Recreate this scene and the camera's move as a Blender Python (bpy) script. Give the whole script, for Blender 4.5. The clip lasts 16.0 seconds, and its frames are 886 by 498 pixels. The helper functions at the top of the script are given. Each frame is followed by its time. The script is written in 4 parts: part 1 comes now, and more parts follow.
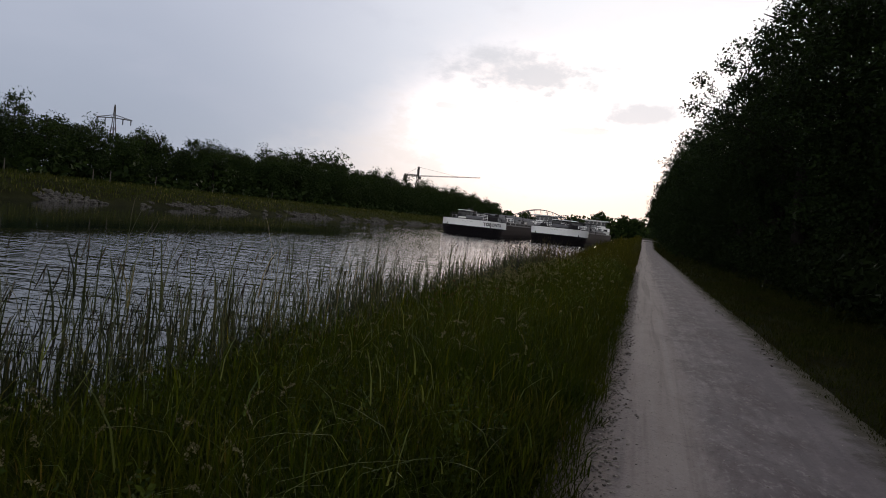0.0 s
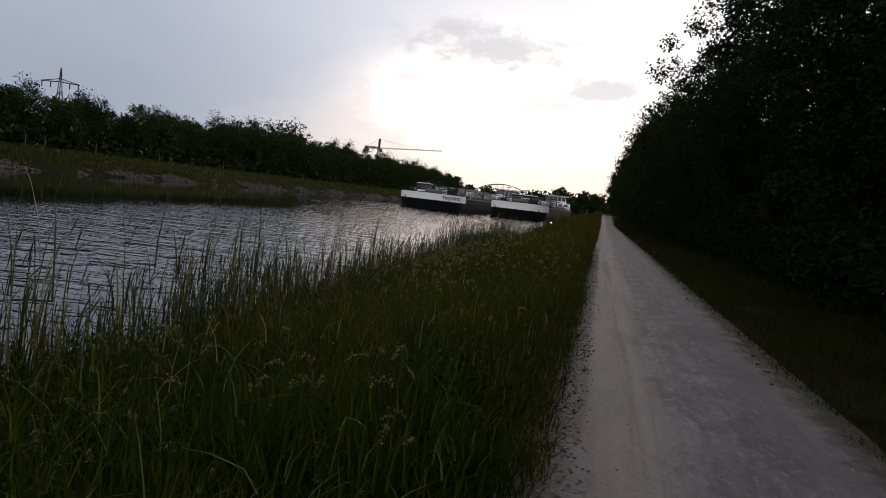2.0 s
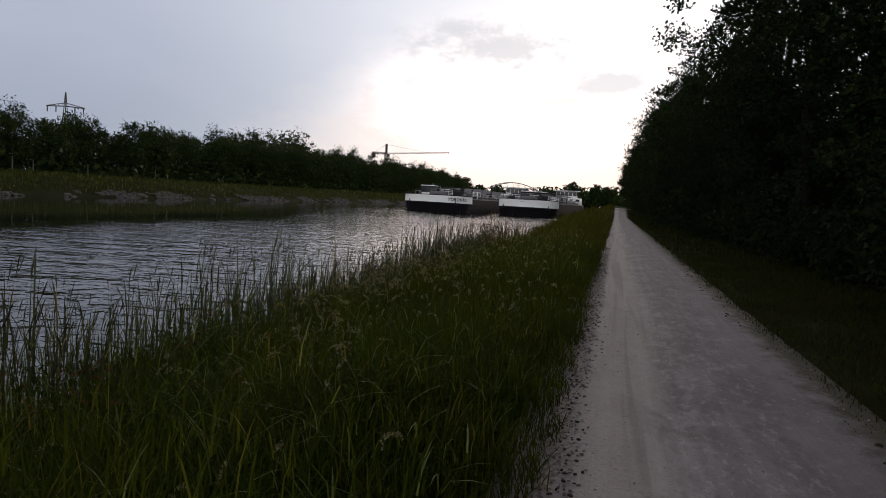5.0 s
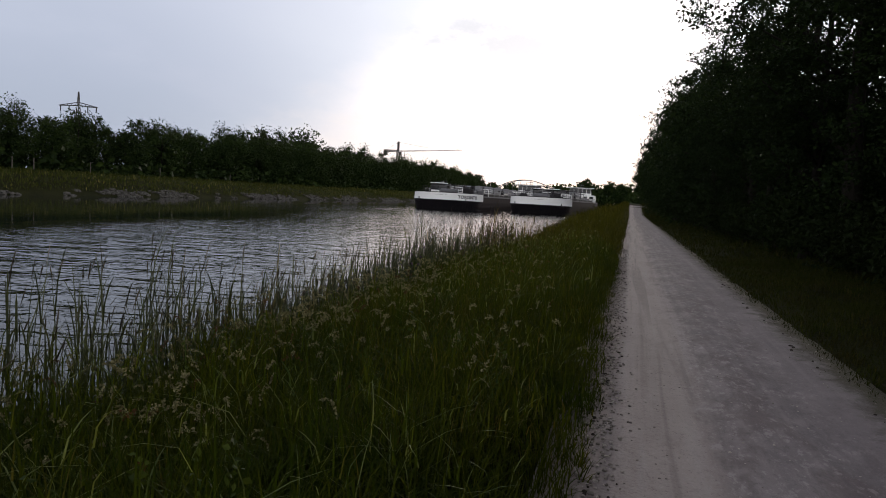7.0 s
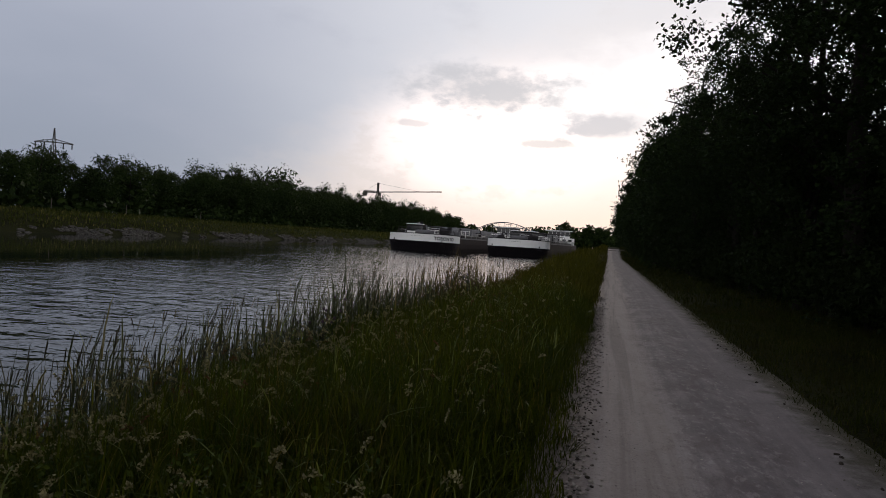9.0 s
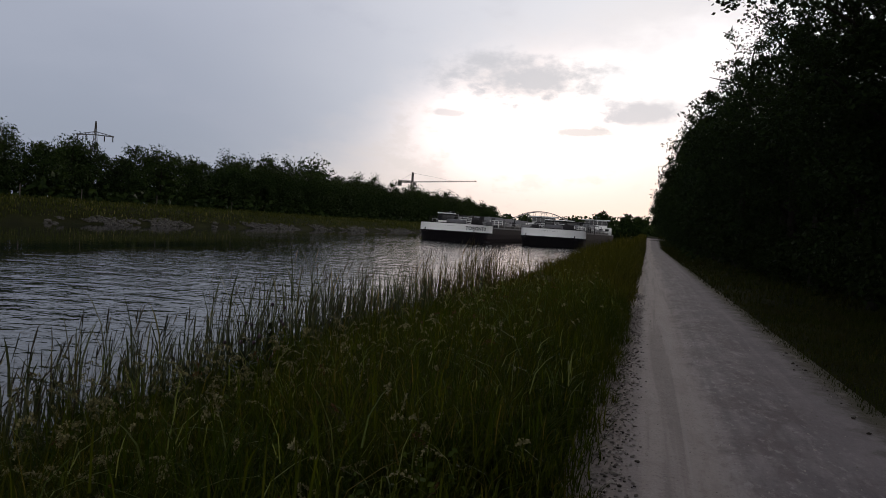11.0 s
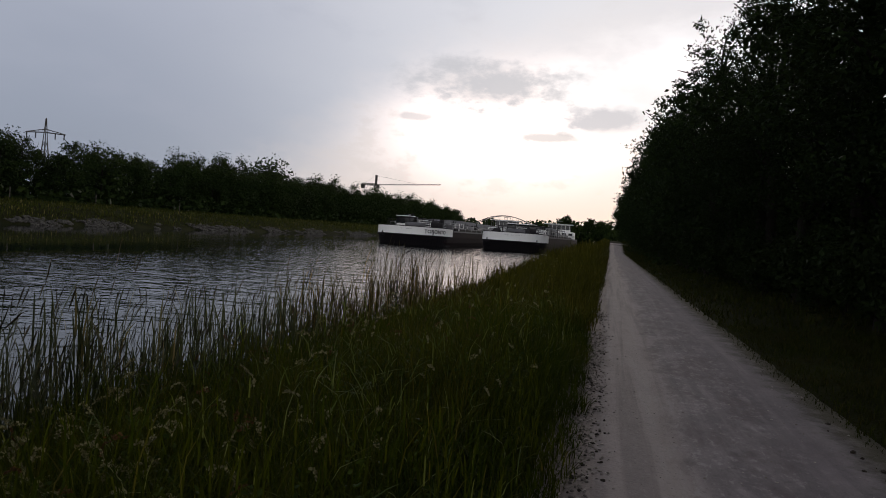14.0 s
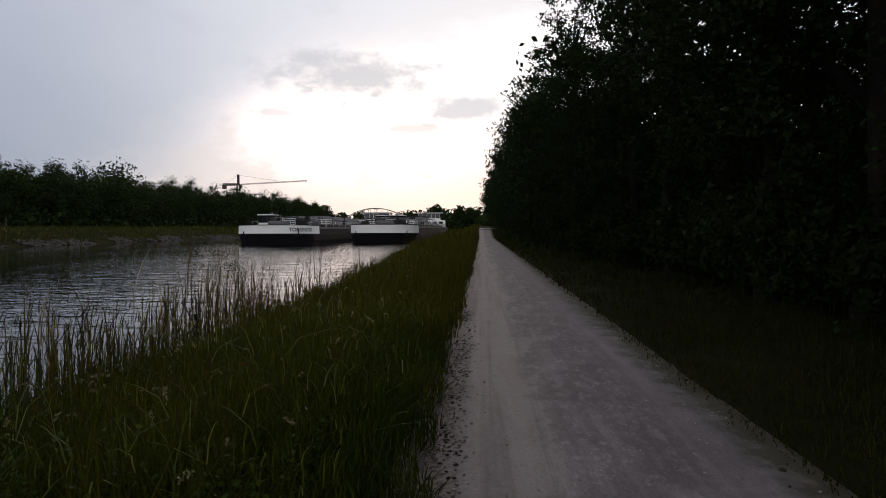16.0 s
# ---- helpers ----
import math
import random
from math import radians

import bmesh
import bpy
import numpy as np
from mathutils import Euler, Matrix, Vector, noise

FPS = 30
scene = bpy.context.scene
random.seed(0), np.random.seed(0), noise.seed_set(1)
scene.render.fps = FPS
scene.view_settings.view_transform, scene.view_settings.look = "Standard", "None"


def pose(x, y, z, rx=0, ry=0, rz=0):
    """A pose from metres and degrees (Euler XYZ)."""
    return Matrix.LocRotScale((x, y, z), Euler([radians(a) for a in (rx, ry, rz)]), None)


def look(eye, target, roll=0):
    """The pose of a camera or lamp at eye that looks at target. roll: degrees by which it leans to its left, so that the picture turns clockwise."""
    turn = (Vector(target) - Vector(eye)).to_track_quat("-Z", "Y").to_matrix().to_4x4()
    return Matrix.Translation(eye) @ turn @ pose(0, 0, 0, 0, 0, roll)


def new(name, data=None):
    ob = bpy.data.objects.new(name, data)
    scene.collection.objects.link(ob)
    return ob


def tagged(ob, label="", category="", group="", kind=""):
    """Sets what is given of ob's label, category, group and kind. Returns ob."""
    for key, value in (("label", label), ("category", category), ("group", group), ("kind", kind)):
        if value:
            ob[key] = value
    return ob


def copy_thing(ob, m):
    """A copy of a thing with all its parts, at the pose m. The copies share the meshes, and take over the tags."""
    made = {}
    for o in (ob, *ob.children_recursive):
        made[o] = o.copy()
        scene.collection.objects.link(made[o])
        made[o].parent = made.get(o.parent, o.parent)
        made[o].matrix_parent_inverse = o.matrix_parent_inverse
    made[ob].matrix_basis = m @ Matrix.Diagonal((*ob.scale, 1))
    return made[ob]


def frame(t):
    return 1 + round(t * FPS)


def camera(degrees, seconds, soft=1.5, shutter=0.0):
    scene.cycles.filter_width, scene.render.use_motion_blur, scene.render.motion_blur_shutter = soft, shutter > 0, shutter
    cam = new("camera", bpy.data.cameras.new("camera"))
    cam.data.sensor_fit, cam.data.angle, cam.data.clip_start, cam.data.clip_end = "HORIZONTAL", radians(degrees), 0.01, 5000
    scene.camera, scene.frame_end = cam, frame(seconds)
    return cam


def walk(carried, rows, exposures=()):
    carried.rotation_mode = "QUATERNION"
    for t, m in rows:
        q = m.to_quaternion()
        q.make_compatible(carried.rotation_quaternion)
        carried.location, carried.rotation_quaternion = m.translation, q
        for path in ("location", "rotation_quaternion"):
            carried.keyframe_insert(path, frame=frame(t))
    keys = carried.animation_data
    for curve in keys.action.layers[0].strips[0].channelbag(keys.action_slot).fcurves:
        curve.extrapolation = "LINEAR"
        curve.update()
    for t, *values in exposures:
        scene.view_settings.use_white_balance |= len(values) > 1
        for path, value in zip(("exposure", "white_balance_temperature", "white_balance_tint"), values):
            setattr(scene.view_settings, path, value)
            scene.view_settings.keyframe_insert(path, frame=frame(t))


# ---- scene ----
# ---------- camera: seconds, x, y, z, turn to the left, tilt up, lean ----------
ROWS = [
    (0.0, 0.003, 0.000, 1.6, 16.21, -2.50, 5.90),
    (0.5, 0.017, 0.660, 1.6, 14.32, -1.27, 5.98),
    (1.0, -0.028, 1.320, 1.6, 11.49, -2.06, 5.63),
    (1.5, -0.029, 1.981, 1.6, 15.51, -5.12, 5.50),
    (2.0, -0.050, 2.641, 1.6, 12.77, -4.35, 6.62),
    (2.5, -0.033, 3.301, 1.6, 13.65, -5.70, 5.36),
    (3.0, -0.025, 3.961, 1.6, 11.11, -1.82, 4.76),
    (3.5, -0.078, 4.621, 1.6, 13.81, -0.46, 5.55),
    (4.0, 0.063, 5.281, 1.6, 13.57, -3.56, 4.96),
    (6.5, 0.140, 8.582, 1.6, 15.18, -4.28, 1.24),
    (7.0, -0.022, 9.242, 1.6, 15.15, -4.51, 3.12),
    (7.5, 0.072, 9.903, 1.6, 16.67, -3.77, 4.47),
    (8.0, 0.058, 10.563, 1.6, 13.74, -0.71, 2.13),
    (10.5, -0.024, 13.864, 1.6, 14.11, -1.47, 6.18),
    (11.0, -0.005, 14.524, 1.6, 16.65, -1.96, 3.57),
    (11.5, -0.019, 15.184, 1.6, 17.80, -3.90, 6.20),
    (12.0, -0.036, 15.844, 1.6, 14.62, -2.38, 4.07),
    (12.5, -0.046, 16.504, 1.6, 13.03, -1.50, 3.71),
    (13.0, -0.073, 17.165, 1.6, 13.48, -2.12, 4.85),
    (13.5, -0.047, 17.825, 1.6, 12.05, -3.15, 5.84),
    (14.0, -0.046, 18.485, 1.6, 13.77, -1.46, 3.93),
    (14.5, 0.006, 19.145, 1.6, 9.62, 0.36, 3.21),
    (15.0, 0.095, 19.805, 1.6, 9.79, -2.10, 2.98),
    (15.5, 0.135, 20.465, 1.6, 7.32, -1.69, 1.13),
    (16.0, 0.13, 21.126, 1.6, 3.18, -1.75, -0.16),
]


def stance(x, y, z, turn, tilt, lean):
    a, b = radians(turn), radians(tilt)
    eye = Vector((x, y, z))
    return look(eye, eye + 10 * Vector((-math.sin(a) * math.cos(b), math.cos(a) * math.cos(b), math.sin(b))), lean)


cam = camera(66.2, 16.0, soft=0.9)
EXPOSURES = [(0.0, 0.13), (0.5, 0.03), (1.0, -0.1), (1.6, 0.0), (2.5, 0.15), (3.0, 0.12), (3.5, -0.05), (4.2, -0.1), (6.3, 0.74), (6.6, 0.73), (7.0, 0.42), (7.8, -0.1), (8.3, -0.13), (10.5, -0.08), (12.0, -0.18), (14.5, -0.16), (16.0, 0.0)]
walk(cam, [(r[0], stance(*r[1:])) for r in ROWS], EXPOSURES)

WATER_Z = -0.62


# ---------- node helpers ----------
class Nodes:
    def __init__(self, tree):
        self.t = tree
        tree.nodes.clear()

    def node(self, kind, **kw):
        n = self.t.nodes.new(kind)
        for k, val in kw.items():
            if k == "operation":
                n.operation = val
            elif k == "blend_type":
                n.blend_type = val
            elif k == "data_type":
                n.data_type = val
            elif k == "sky_type":
                n.sky_type = val
            elif k == "noise_dimensions":
                n.noise_dimensions = val
        return n

    def put(self, socket, val):
        if isinstance(val, bpy.types.NodeSocket):
            self.t.links.new(val, socket)
        elif isinstance(val, tuple) and len(val) == 3 and socket.type == "RGBA":
            socket.default_value = (*val, 1)
        else:
            socket.default_value = val

    def math(self, op, a, b=0.0, c=0.0, clamp=False):
        n = self.node("ShaderNodeMath", operation=op)
        n.use_clamp = clamp
        self.put(n.inputs[0], a), self.put(n.inputs[1], b), self.put(n.inputs[2], c)
        return n.outputs[0]

    def step(self, x, lo, hi):
        """0 below lo, 1 above hi, smooth between."""
        n = self.node("ShaderNodeMapRange")
        n.interpolation_type = "SMOOTHSTEP"
        self.put(n.inputs["Value"], x), self.put(n.inputs["From Min"], lo), self.put(n.inputs["From Max"], hi)
        return n.outputs[0]

    def mix(self, f, a, b, blend="MIX"):
        n = self.node("ShaderNodeMix", data_type="RGBA", blend_type=blend)
        self.put(n.inputs[0], f), self.put(n.inputs[6], a), self.put(n.inputs[7], b)
        return n.outputs[2]

    def noise(self, vec, scale, detail=4.0, rough=0.55, dist=0.0):
        n = self.node("ShaderNodeTexNoise")
        if vec is not None:
            self.put(n.inputs["Vector"], vec)
        self.put(n.inputs["Scale"], scale), self.put(n.inputs["Detail"], detail)
        self.put(n.inputs["Roughness"], rough), self.put(n.inputs["Distortion"], dist)
        return n.outputs["Fac"]

    def scaled(self, vec, s):
        n = self.node("ShaderNodeMapping")
        self.put(n.inputs["Vector"], vec)
        n.inputs["Scale"].default_value = s
        return n.outputs[0]

    def coords(self, which="Object"):
        return self.node("ShaderNodeTexCoord").outputs[which]

    def split(self, vec):
        n = self.node("ShaderNodeSeparateXYZ")
        self.put(n.inputs[0], vec)
        return n.outputs

    def bump(self, height, strength, dist=0.02):
        n = self.node("ShaderNodeBump")
        self.put(n.inputs["Height"], height)
        n.inputs["Strength"].default_value, n.inputs["Distance"].default_value = strength, dist
        return n.outputs[0]

    def principled(self, colour, rough=0.8, metal=0.0, normal=None, spec=None):
        n = self.node("ShaderNodeBsdfPrincipled")
        self.put(n.inputs["Base Color"], colour), self.put(n.inputs["Roughness"], rough)
        self.put(n.inputs["Metallic"], metal)
        if spec is not None:
            self.put(n.inputs["Specular IOR Level"], spec)
        if normal is not None:
            self.put(n.inputs["Normal"], normal)
        return n

    def out(self, shader, world=False):
        o = self.node("ShaderNodeOutputWorld" if world else "ShaderNodeOutputMaterial")
        self.t.links.new(shader, o.inputs["Surface"])


def material(name):
    m = bpy.data.materials.new(name)
    m.use_nodes = True
    return m, Nodes(m.node_tree)


# ---------- sky: evening overcast with a bright opening ahead ----------
SUN_TURN, SUN_UP = -1.0, 12.0
world = bpy.data.worlds.new("evening_sky")
scene.world = world
world.use_nodes = True
n = Nodes(world.node_tree)
way = n.coords("Generated")
dx, dy, dz = n.split(way)
az = n.math("MULTIPLY", n.math("ARCTAN2", n.math("MULTIPLY", dx, -1.0), dy), 57.2958)
el = n.math("MULTIPLY", n.math("ARCSINE", dz), 57.2958)
wob = n.math("SUBTRACT", n.noise(n.scaled(way, (1, 1, 2.2)), 9.0, 6.0, 0.6), 0.5)
fine = n.math("SUBTRACT", n.noise(n.scaled(way, (1, 1, 1.8)), 30.0, 5.0, 0.6), 0.5)
soft = n.math("SUBTRACT", n.noise(n.scaled(way, (1, 1, 2.5)), 3.0, 4.0, 0.5), 0.5)

# high grey layer, lighter towards the sun's side
right = n.step(n.math("MULTIPLY_ADD", soft, 14.0, az), 42.0, 3.0)
layer = n.mix(right, (0.34, 0.38, 0.48), (0.84, 0.85, 0.92))
layer = n.mix(n.step(n.math("MULTIPLY_ADD", soft, 10.0, el), 2.0, 24.0), layer, n.mix(right, (0.53, 0.56, 0.67), (0.90, 0.90, 0.96)))
streak = n.step(n.math("MULTIPLY_ADD", wob, 0.8, soft), 0.02, 0.30)
layer = n.mix(n.math("MULTIPLY", streak, 0.25), layer, (0.46, 0.48, 0.58))
behind = n.step(dy, 0.0, -0.5)
layer = n.mix(n.math("MULTIPLY", behind, 0.9), layer, (1.12, 1.10, 1.12))
layer = n.mix(n.step(el, 27.0, 56.0), layer, (0.15, 0.16, 0.21))

# bright opening
edge = n.math("ADD", n.math("MINIMUM", n.math("MULTIPLY_ADD", az, -0.30, 17.2), n.math("MULTIPLY_ADD", az, -0.78, 25.5)), n.math("MULTIPLY_ADD", wob, 7.0, n.math("MULTIPLY", fine, 2.0)))
under = n.step(n.math("SUBTRACT", edge, el), -5.5, 5.0)
side = n.step(n.math("MULTIPLY_ADD", wob, 10.0, az), 50.0, 22.0)
farside = n.step(az, -75.0, -35.0)
opening = n.math("MULTIPLY", n.math("MULTIPLY", under, side), farside)
glow = n.mix(n.step(el, 1.0, 9.0), (0.94, 0.81, 0.77), (0.95, 0.90, 0.92))
glow = n.mix(n.math("MULTIPLY", n.step(n.math("MULTIPLY_ADD", fine, 0.6, wob), 0.0, 0.22), 0.45), glow, (0.80, 0.755, 0.75))
glow = n.mix(n.step(n.math("MULTIPLY_ADD", wob, 8.0, az), 11.0, 34.0), glow, (0.66, 0.63, 0.66))
core = n.math("MULTIPLY", n.step(n.math("MULTIPLY_ADD", wob, 10.0, az), 15.0, 3.0), n.math("MULTIPLY", n.step(el, 5.5, 10.0), n.step(n.math("SUBTRACT", edge, el), -1.0, 4.0)))
core = n.math("MULTIPLY", core, n.step(az, -60.0, -20.0))
glow = n.mix(core, glow, (1.30, 1.26, 1.30))
# the veiled sun's own glow
ga, ge = n.math("DIVIDE", n.math("SUBTRACT", az, 9.5), 8.5), n.math("DIVIDE", n.math("SUBTRACT", el, 9.0), 4.2)
veil = n.math("POWER", 2.718, n.math("MULTIPLY", n.math("ADD", n.math("MULTIPLY", ga, ga), n.math("MULTIPLY", ge, ge)), -1.0))
glow = n.mix(veil, glow, (2.6, 2.16, 2.0))
tuft = n.math("MULTIPLY", n.step(n.math("MULTIPLY_ADD", fine, 0.7, n.math("MULTIPLY_ADD", soft, 0.5, wob)), 0.03, 0.20), n.step(el, 17.0, 9.0))
glow = n.mix(n.math("MULTIPLY", tuft, 0.4), glow, (0.84, 0.76, 0.74))
sky_col = n.mix(opening, layer, glow)


def puff(col, a, e, wide, high, strength, shade):
    """A small grey cloud at the bearing a and height e, ragged by noise."""
    qa = n.math("DIVIDE", n.math("SUBTRACT", az, a), wide)
    qe = n.math("DIVIDE", n.math("SUBTRACT", el, e), high)
    d = n.math("SQRT", n.math("ADD", n.math("MULTIPLY", qa, qa), n.math("MULTIPLY", qe, qe)))
    d = n.math("ADD", d, n.math("MULTIPLY_ADD", wob, 2.0, n.math("MULTIPLY", fine, 1.7)))
    return n.mix(n.math("MULTIPLY", n.step(d, 1.42, 0.45), strength), col, shade)


sky_col = puff(sky_col, 0.0, 11.6, 7.5, 2.3, 0.7, (1.0, 1.0, 1.04))
sky_col = puff(sky_col, 11.0, 12.3, 5.8, 1.9, 0.94, (0.67, 0.67, 0.72))
sky_col = puff(sky_col, 1.4, 9.7, 3.6, 1.1, 0.95, (0.68, 0.68, 0.75))
sky_col = puff(sky_col, 5.2, 8.3, 2.7, 0.42, 0.85, (0.70, 0.68, 0.71))
sky_col = puff(sky_col, 17.2, 9.4, 1.4, 0.30, 0.6, (0.66, 0.63, 0.66))
sky = n.node("ShaderNodeTexSky", sky_type="NISHITA")
sky.sun_disc = False
sky.sun_elevation, sky.sun_rotation = radians(SUN_UP), radians(-SUN_TURN)
clear = n.node("ShaderNodeBackground")
n.put(clear.inputs["Color"], sky.outputs[0])
clear.inputs["Strength"].default_value = 0.05
cloud = n.node("ShaderNodeBackground")
n.put(cloud.inputs["Color"], sky_col)
cloud.inputs["Strength"].default_value = 1.0
both = n.node("ShaderNodeMixShader")
both.inputs[0].default_value = 0.92
n.t.links.new(clear.outputs[0], both.inputs[1]), n.t.links.new(cloud.outputs[0], both.inputs[2])
n.out(both.outputs[0], world=True)

sun = new("sun", bpy.data.lights.new("sun", "SUN"))
sun.data.energy, sun.data.angle, sun.data.color = 0.9, radians(12), (1.0, 0.88, 0.76)
a, b = radians(SUN_TURN), radians(SUN_UP)
sun.matrix_world = look((0, 0, 60), Vector((0, 0, 60)) - Vector((-math.sin(a) * math.cos(b), math.cos(a) * math.cos(b), math.sin(b))))


# ---------- materials ----------
def leafy(name, dark, light, dry=None, thin=0.3, gloss=0.35, patch=None):
    m, n = material(name)
    isl = n.node("ShaderNodeNewGeometry").outputs["Random Per Island"]
    obj = n.node("ShaderNodeObjectInfo").outputs["Random"]
    col = n.mix(isl, dark, light)
    col = n.mix(n.math("MULTIPLY", obj, 0.45), col, tuple(0.6 * c for c in dark))
    big = n.noise(n.coords("Object"), 0.35, 2.0)
    if dry:
        col = n.mix(n.step(n.math("MULTIPLY_ADD", big, 0.5, isl), 1.10, 1.34), col, dry)
    if patch:
        spread = n.noise(n.coords("Object"), 1.1, 3.0, 0.6)
        col = n.mix(n.math("MULTIPLY", n.step(spread, 0.46, 0.62), 0.7), col, patch)
    p = n.principled(col, 0.65, spec=gloss)
    tr = n.node("ShaderNodeBsdfTranslucent")
    n.put(tr.inputs["Color"], n.mix(1.0, col, (1.25, 1.12, 0.5), "MULTIPLY"))
    mx = n.node("ShaderNodeMixShader")
    mx.inputs[0].default_value = thin
    n.t.links.new(p.outputs[0], mx.inputs[1]), n.t.links.new(tr.outputs[0], mx.inputs[2])
    n.out(mx.outputs[0])
    return m


def painted(name, colour, rough=0.5, dirt=(0.10, 0.08, 0.07), amount=0.35, metal=0.0, grain=3.0, spec=0.5):
    m, n = material(name)
    obj = n.coords("Object")
    big = n.noise(obj, grain, 6.0, 0.65)
    run = n.noise(n.scaled(obj, (6, 6, 0.7)), 1.0, 5.0, 0.6)
    f = n.math("MULTIPLY", n.step(n.math("ADD", big, n.math("MULTIPLY", run, 0.6)), 0.72, 1.15), amount)
    n.out(n.principled(n.mix(f, colour, dirt), n.math("MULTIPLY_ADD", big, 0.25, rough), metal,
                       n.bump(big, 0.15, 0.02), spec).outputs[0])
    return m


# Near black, with the shade inside the wood put into the leaf colour.
LEAF_NEAR = leafy("shaded_oak_leaves", (0.009, 0.016, 0.006), (0.020, 0.033, 0.009), thin=0.10, gloss=0.03)
LEAF_FAR = leafy("far_leaves", (0.010, 0.019, 0.006), (0.036, 0.058, 0.014), thin=0.16, gloss=0.05)
# Darker still: the shade under the trees is in the leaf colour.
LEAF_SHRUB = leafy("shaded_shrub_leaves", (0.009, 0.014, 0.005), (0.016, 0.025, 0.007), thin=0.08, gloss=0.03)
GRASS = leafy("meadow_grass", (0.025, 0.037, 0.004), (0.066, 0.082, 0.010), dry=(0.115, 0.092, 0.030), thin=0.48, gloss=0.02, patch=(0.021, 0.038, 0.005))
BANK_GRASS = leafy("bank_grass", (0.029, 0.040, 0.009), (0.070, 0.080, 0.021), dry=(0.17, 0.15, 0.06), thin=0.3, gloss=0.03)
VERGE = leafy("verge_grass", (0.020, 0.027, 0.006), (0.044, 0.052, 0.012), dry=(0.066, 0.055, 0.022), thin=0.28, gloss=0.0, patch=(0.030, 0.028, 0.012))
REED = leafy("reed_stalks", (0.036, 0.048, 0.027), (0.120, 0.138, 0.080), dry=(0.21, 0.17, 0.09), thin=0.3, gloss=0.25)
# Yellower far grass: warm backlight from the low sun is in the colour.
GRASS_BACKLIT = leafy("backlit_grass", (0.026, 0.033, 0.005), (0.090, 0.090, 0.014), dry=(0.15, 0.12, 0.042), thin=0.40, gloss=0.03)
# Browner far reeds, with the low sun's warm backlight mixed into the colour.
REED_DRY_LIT = leafy("dry_lit_reeds", (0.035, 0.034, 0.016), (0.105, 0.090, 0.042), dry=(0.20, 0.145, 0.07), thin=0.45, gloss=0.1)
BLADE = leafy("broad_grass", (0.06, 0.092, 0.022), (0.20, 0.23, 0.08), thin=0.4, gloss=0.08)
PLUME = leafy("grass_plumes", (0.11, 0.105, 0.052), (0.31, 0.285, 0.155), thin=0.12, gloss=0.05)
THISTLE = leafy("thistle_leaves", (0.018, 0.028, 0.012), (0.040, 0.055, 0.022), thin=0.12)
THISTLE_HEAD = leafy("thistle_heads", (0.020, 0.014, 0.018), (0.06, 0.035, 0.05), thin=0.1)
WEED = leafy("weed_leaves", (0.026, 0.044, 0.010), (0.060, 0.083, 0.018), thin=0.3, gloss=0.04)

BARK, n = material("bark")
obj = n.coords("Object")
ridge = n.noise(n.scaled(obj, (7, 7, 1.2)), 1.5, 6.0, 0.65)
n.out(n.principled(n.mix(ridge, (0.009, 0.008, 0.007), (0.024, 0.021, 0.018)), 0.95, normal=n.bump(ridge, 0.8, 0.05), spec=0.03).outputs[0])

SOIL, n = material("meadow_soil")
obj = n.coords("Object")
big, small = n.noise(obj, 0.4, 4.0), n.noise(obj, 14.0, 5.0)
col = n.mix(n.step(big, 0.35, 0.65), (0.011, 0.013, 0.004), (0.019, 0.021, 0.006))
col = n.mix(n.math("MULTIPLY", n.step(small, 0.5, 0.7), 0.5), col, (0.028, 0.021, 0.012))
n.out(n.principled(col, 0.95, normal=n.bump(small, 0.9, 0.05), spec=0.02).outputs[0])

GRAVEL, n = material("compacted_gravel")
obj = n.coords("Object")
px, py, pz = n.split(obj)
long = n.scaled(obj, (1.0, 0.022, 1.0))
wander = n.math("MULTIPLY_ADD", n.math("SUBTRACT", n.noise(n.scaled(obj, (0.3, 0.12, 1)), 1.0, 3.0), 0.5), 0.5, px)
pale = n.math("MULTIPLY", n.step(wander, -0.05, 0.1), n.step(wander, 0.82, 0.5))
churn = n.math("MULTIPLY", n.step(wander, 0.45, 0.75), n.step(wander, 1.75, 1.35))
grit = n.math("MULTIPLY_ADD", n.noise(obj, 22.0, 4.0, 0.7), 0.5, n.math("MULTIPLY", n.noise(obj, 55.0, 4.0, 0.7), 0.5))
pebble = n.node("ShaderNodeTexVoronoi")
n.put(pebble.inputs["Vector"], obj), n.put(pebble.inputs["Scale"], 34.0)
tracks = n.noise(long, 6.0, 3.0, 0.55, 0.6)
blotch = n.noise(n.scaled(obj, (1.0, 0.5, 1)), 2.2, 5.0, 0.6)
col = n.mix(n.step(blotch, 0.3, 0.7), (0.174, 0.150, 0.153), (0.268, 0.236, 0.234))
col = n.mix(n.math("MULTIPLY", pale, 0.8), col, (0.335, 0.288, 0.266))
col = n.mix(n.math("MULTIPLY", n.step(tracks, 0.48, 0.66), 0.45), col, (0.130, 0.114, 0.118))
col = n.mix(n.math("MULTIPLY", n.step(tracks, 0.46, 0.32), 0.38), col, (0.36, 0.325, 0.315))
col = n.mix(n.math("MULTIPLY", n.step(grit, 0.535, 0.65), 0.34), col, (0.42, 0.39, 0.37))
col = n.mix(n.math("MULTIPLY", n.step(grit, 0.465, 0.36), 0.45), col, (0.095, 0.083, 0.082))
col = n.mix(n.math("MULTIPLY", n.step(wander, 0.45, 1.05), 0.42), col, (0.125, 0.110, 0.122))
patch = n.math("MULTIPLY", n.step(n.noise(n.scaled(obj, (1.0, 0.4, 1.0)), 2.4, 6.0, 0.65, 0.5), 0.47, 0.60), n.math("MULTIPLY_ADD", churn, 0.5, 0.14))
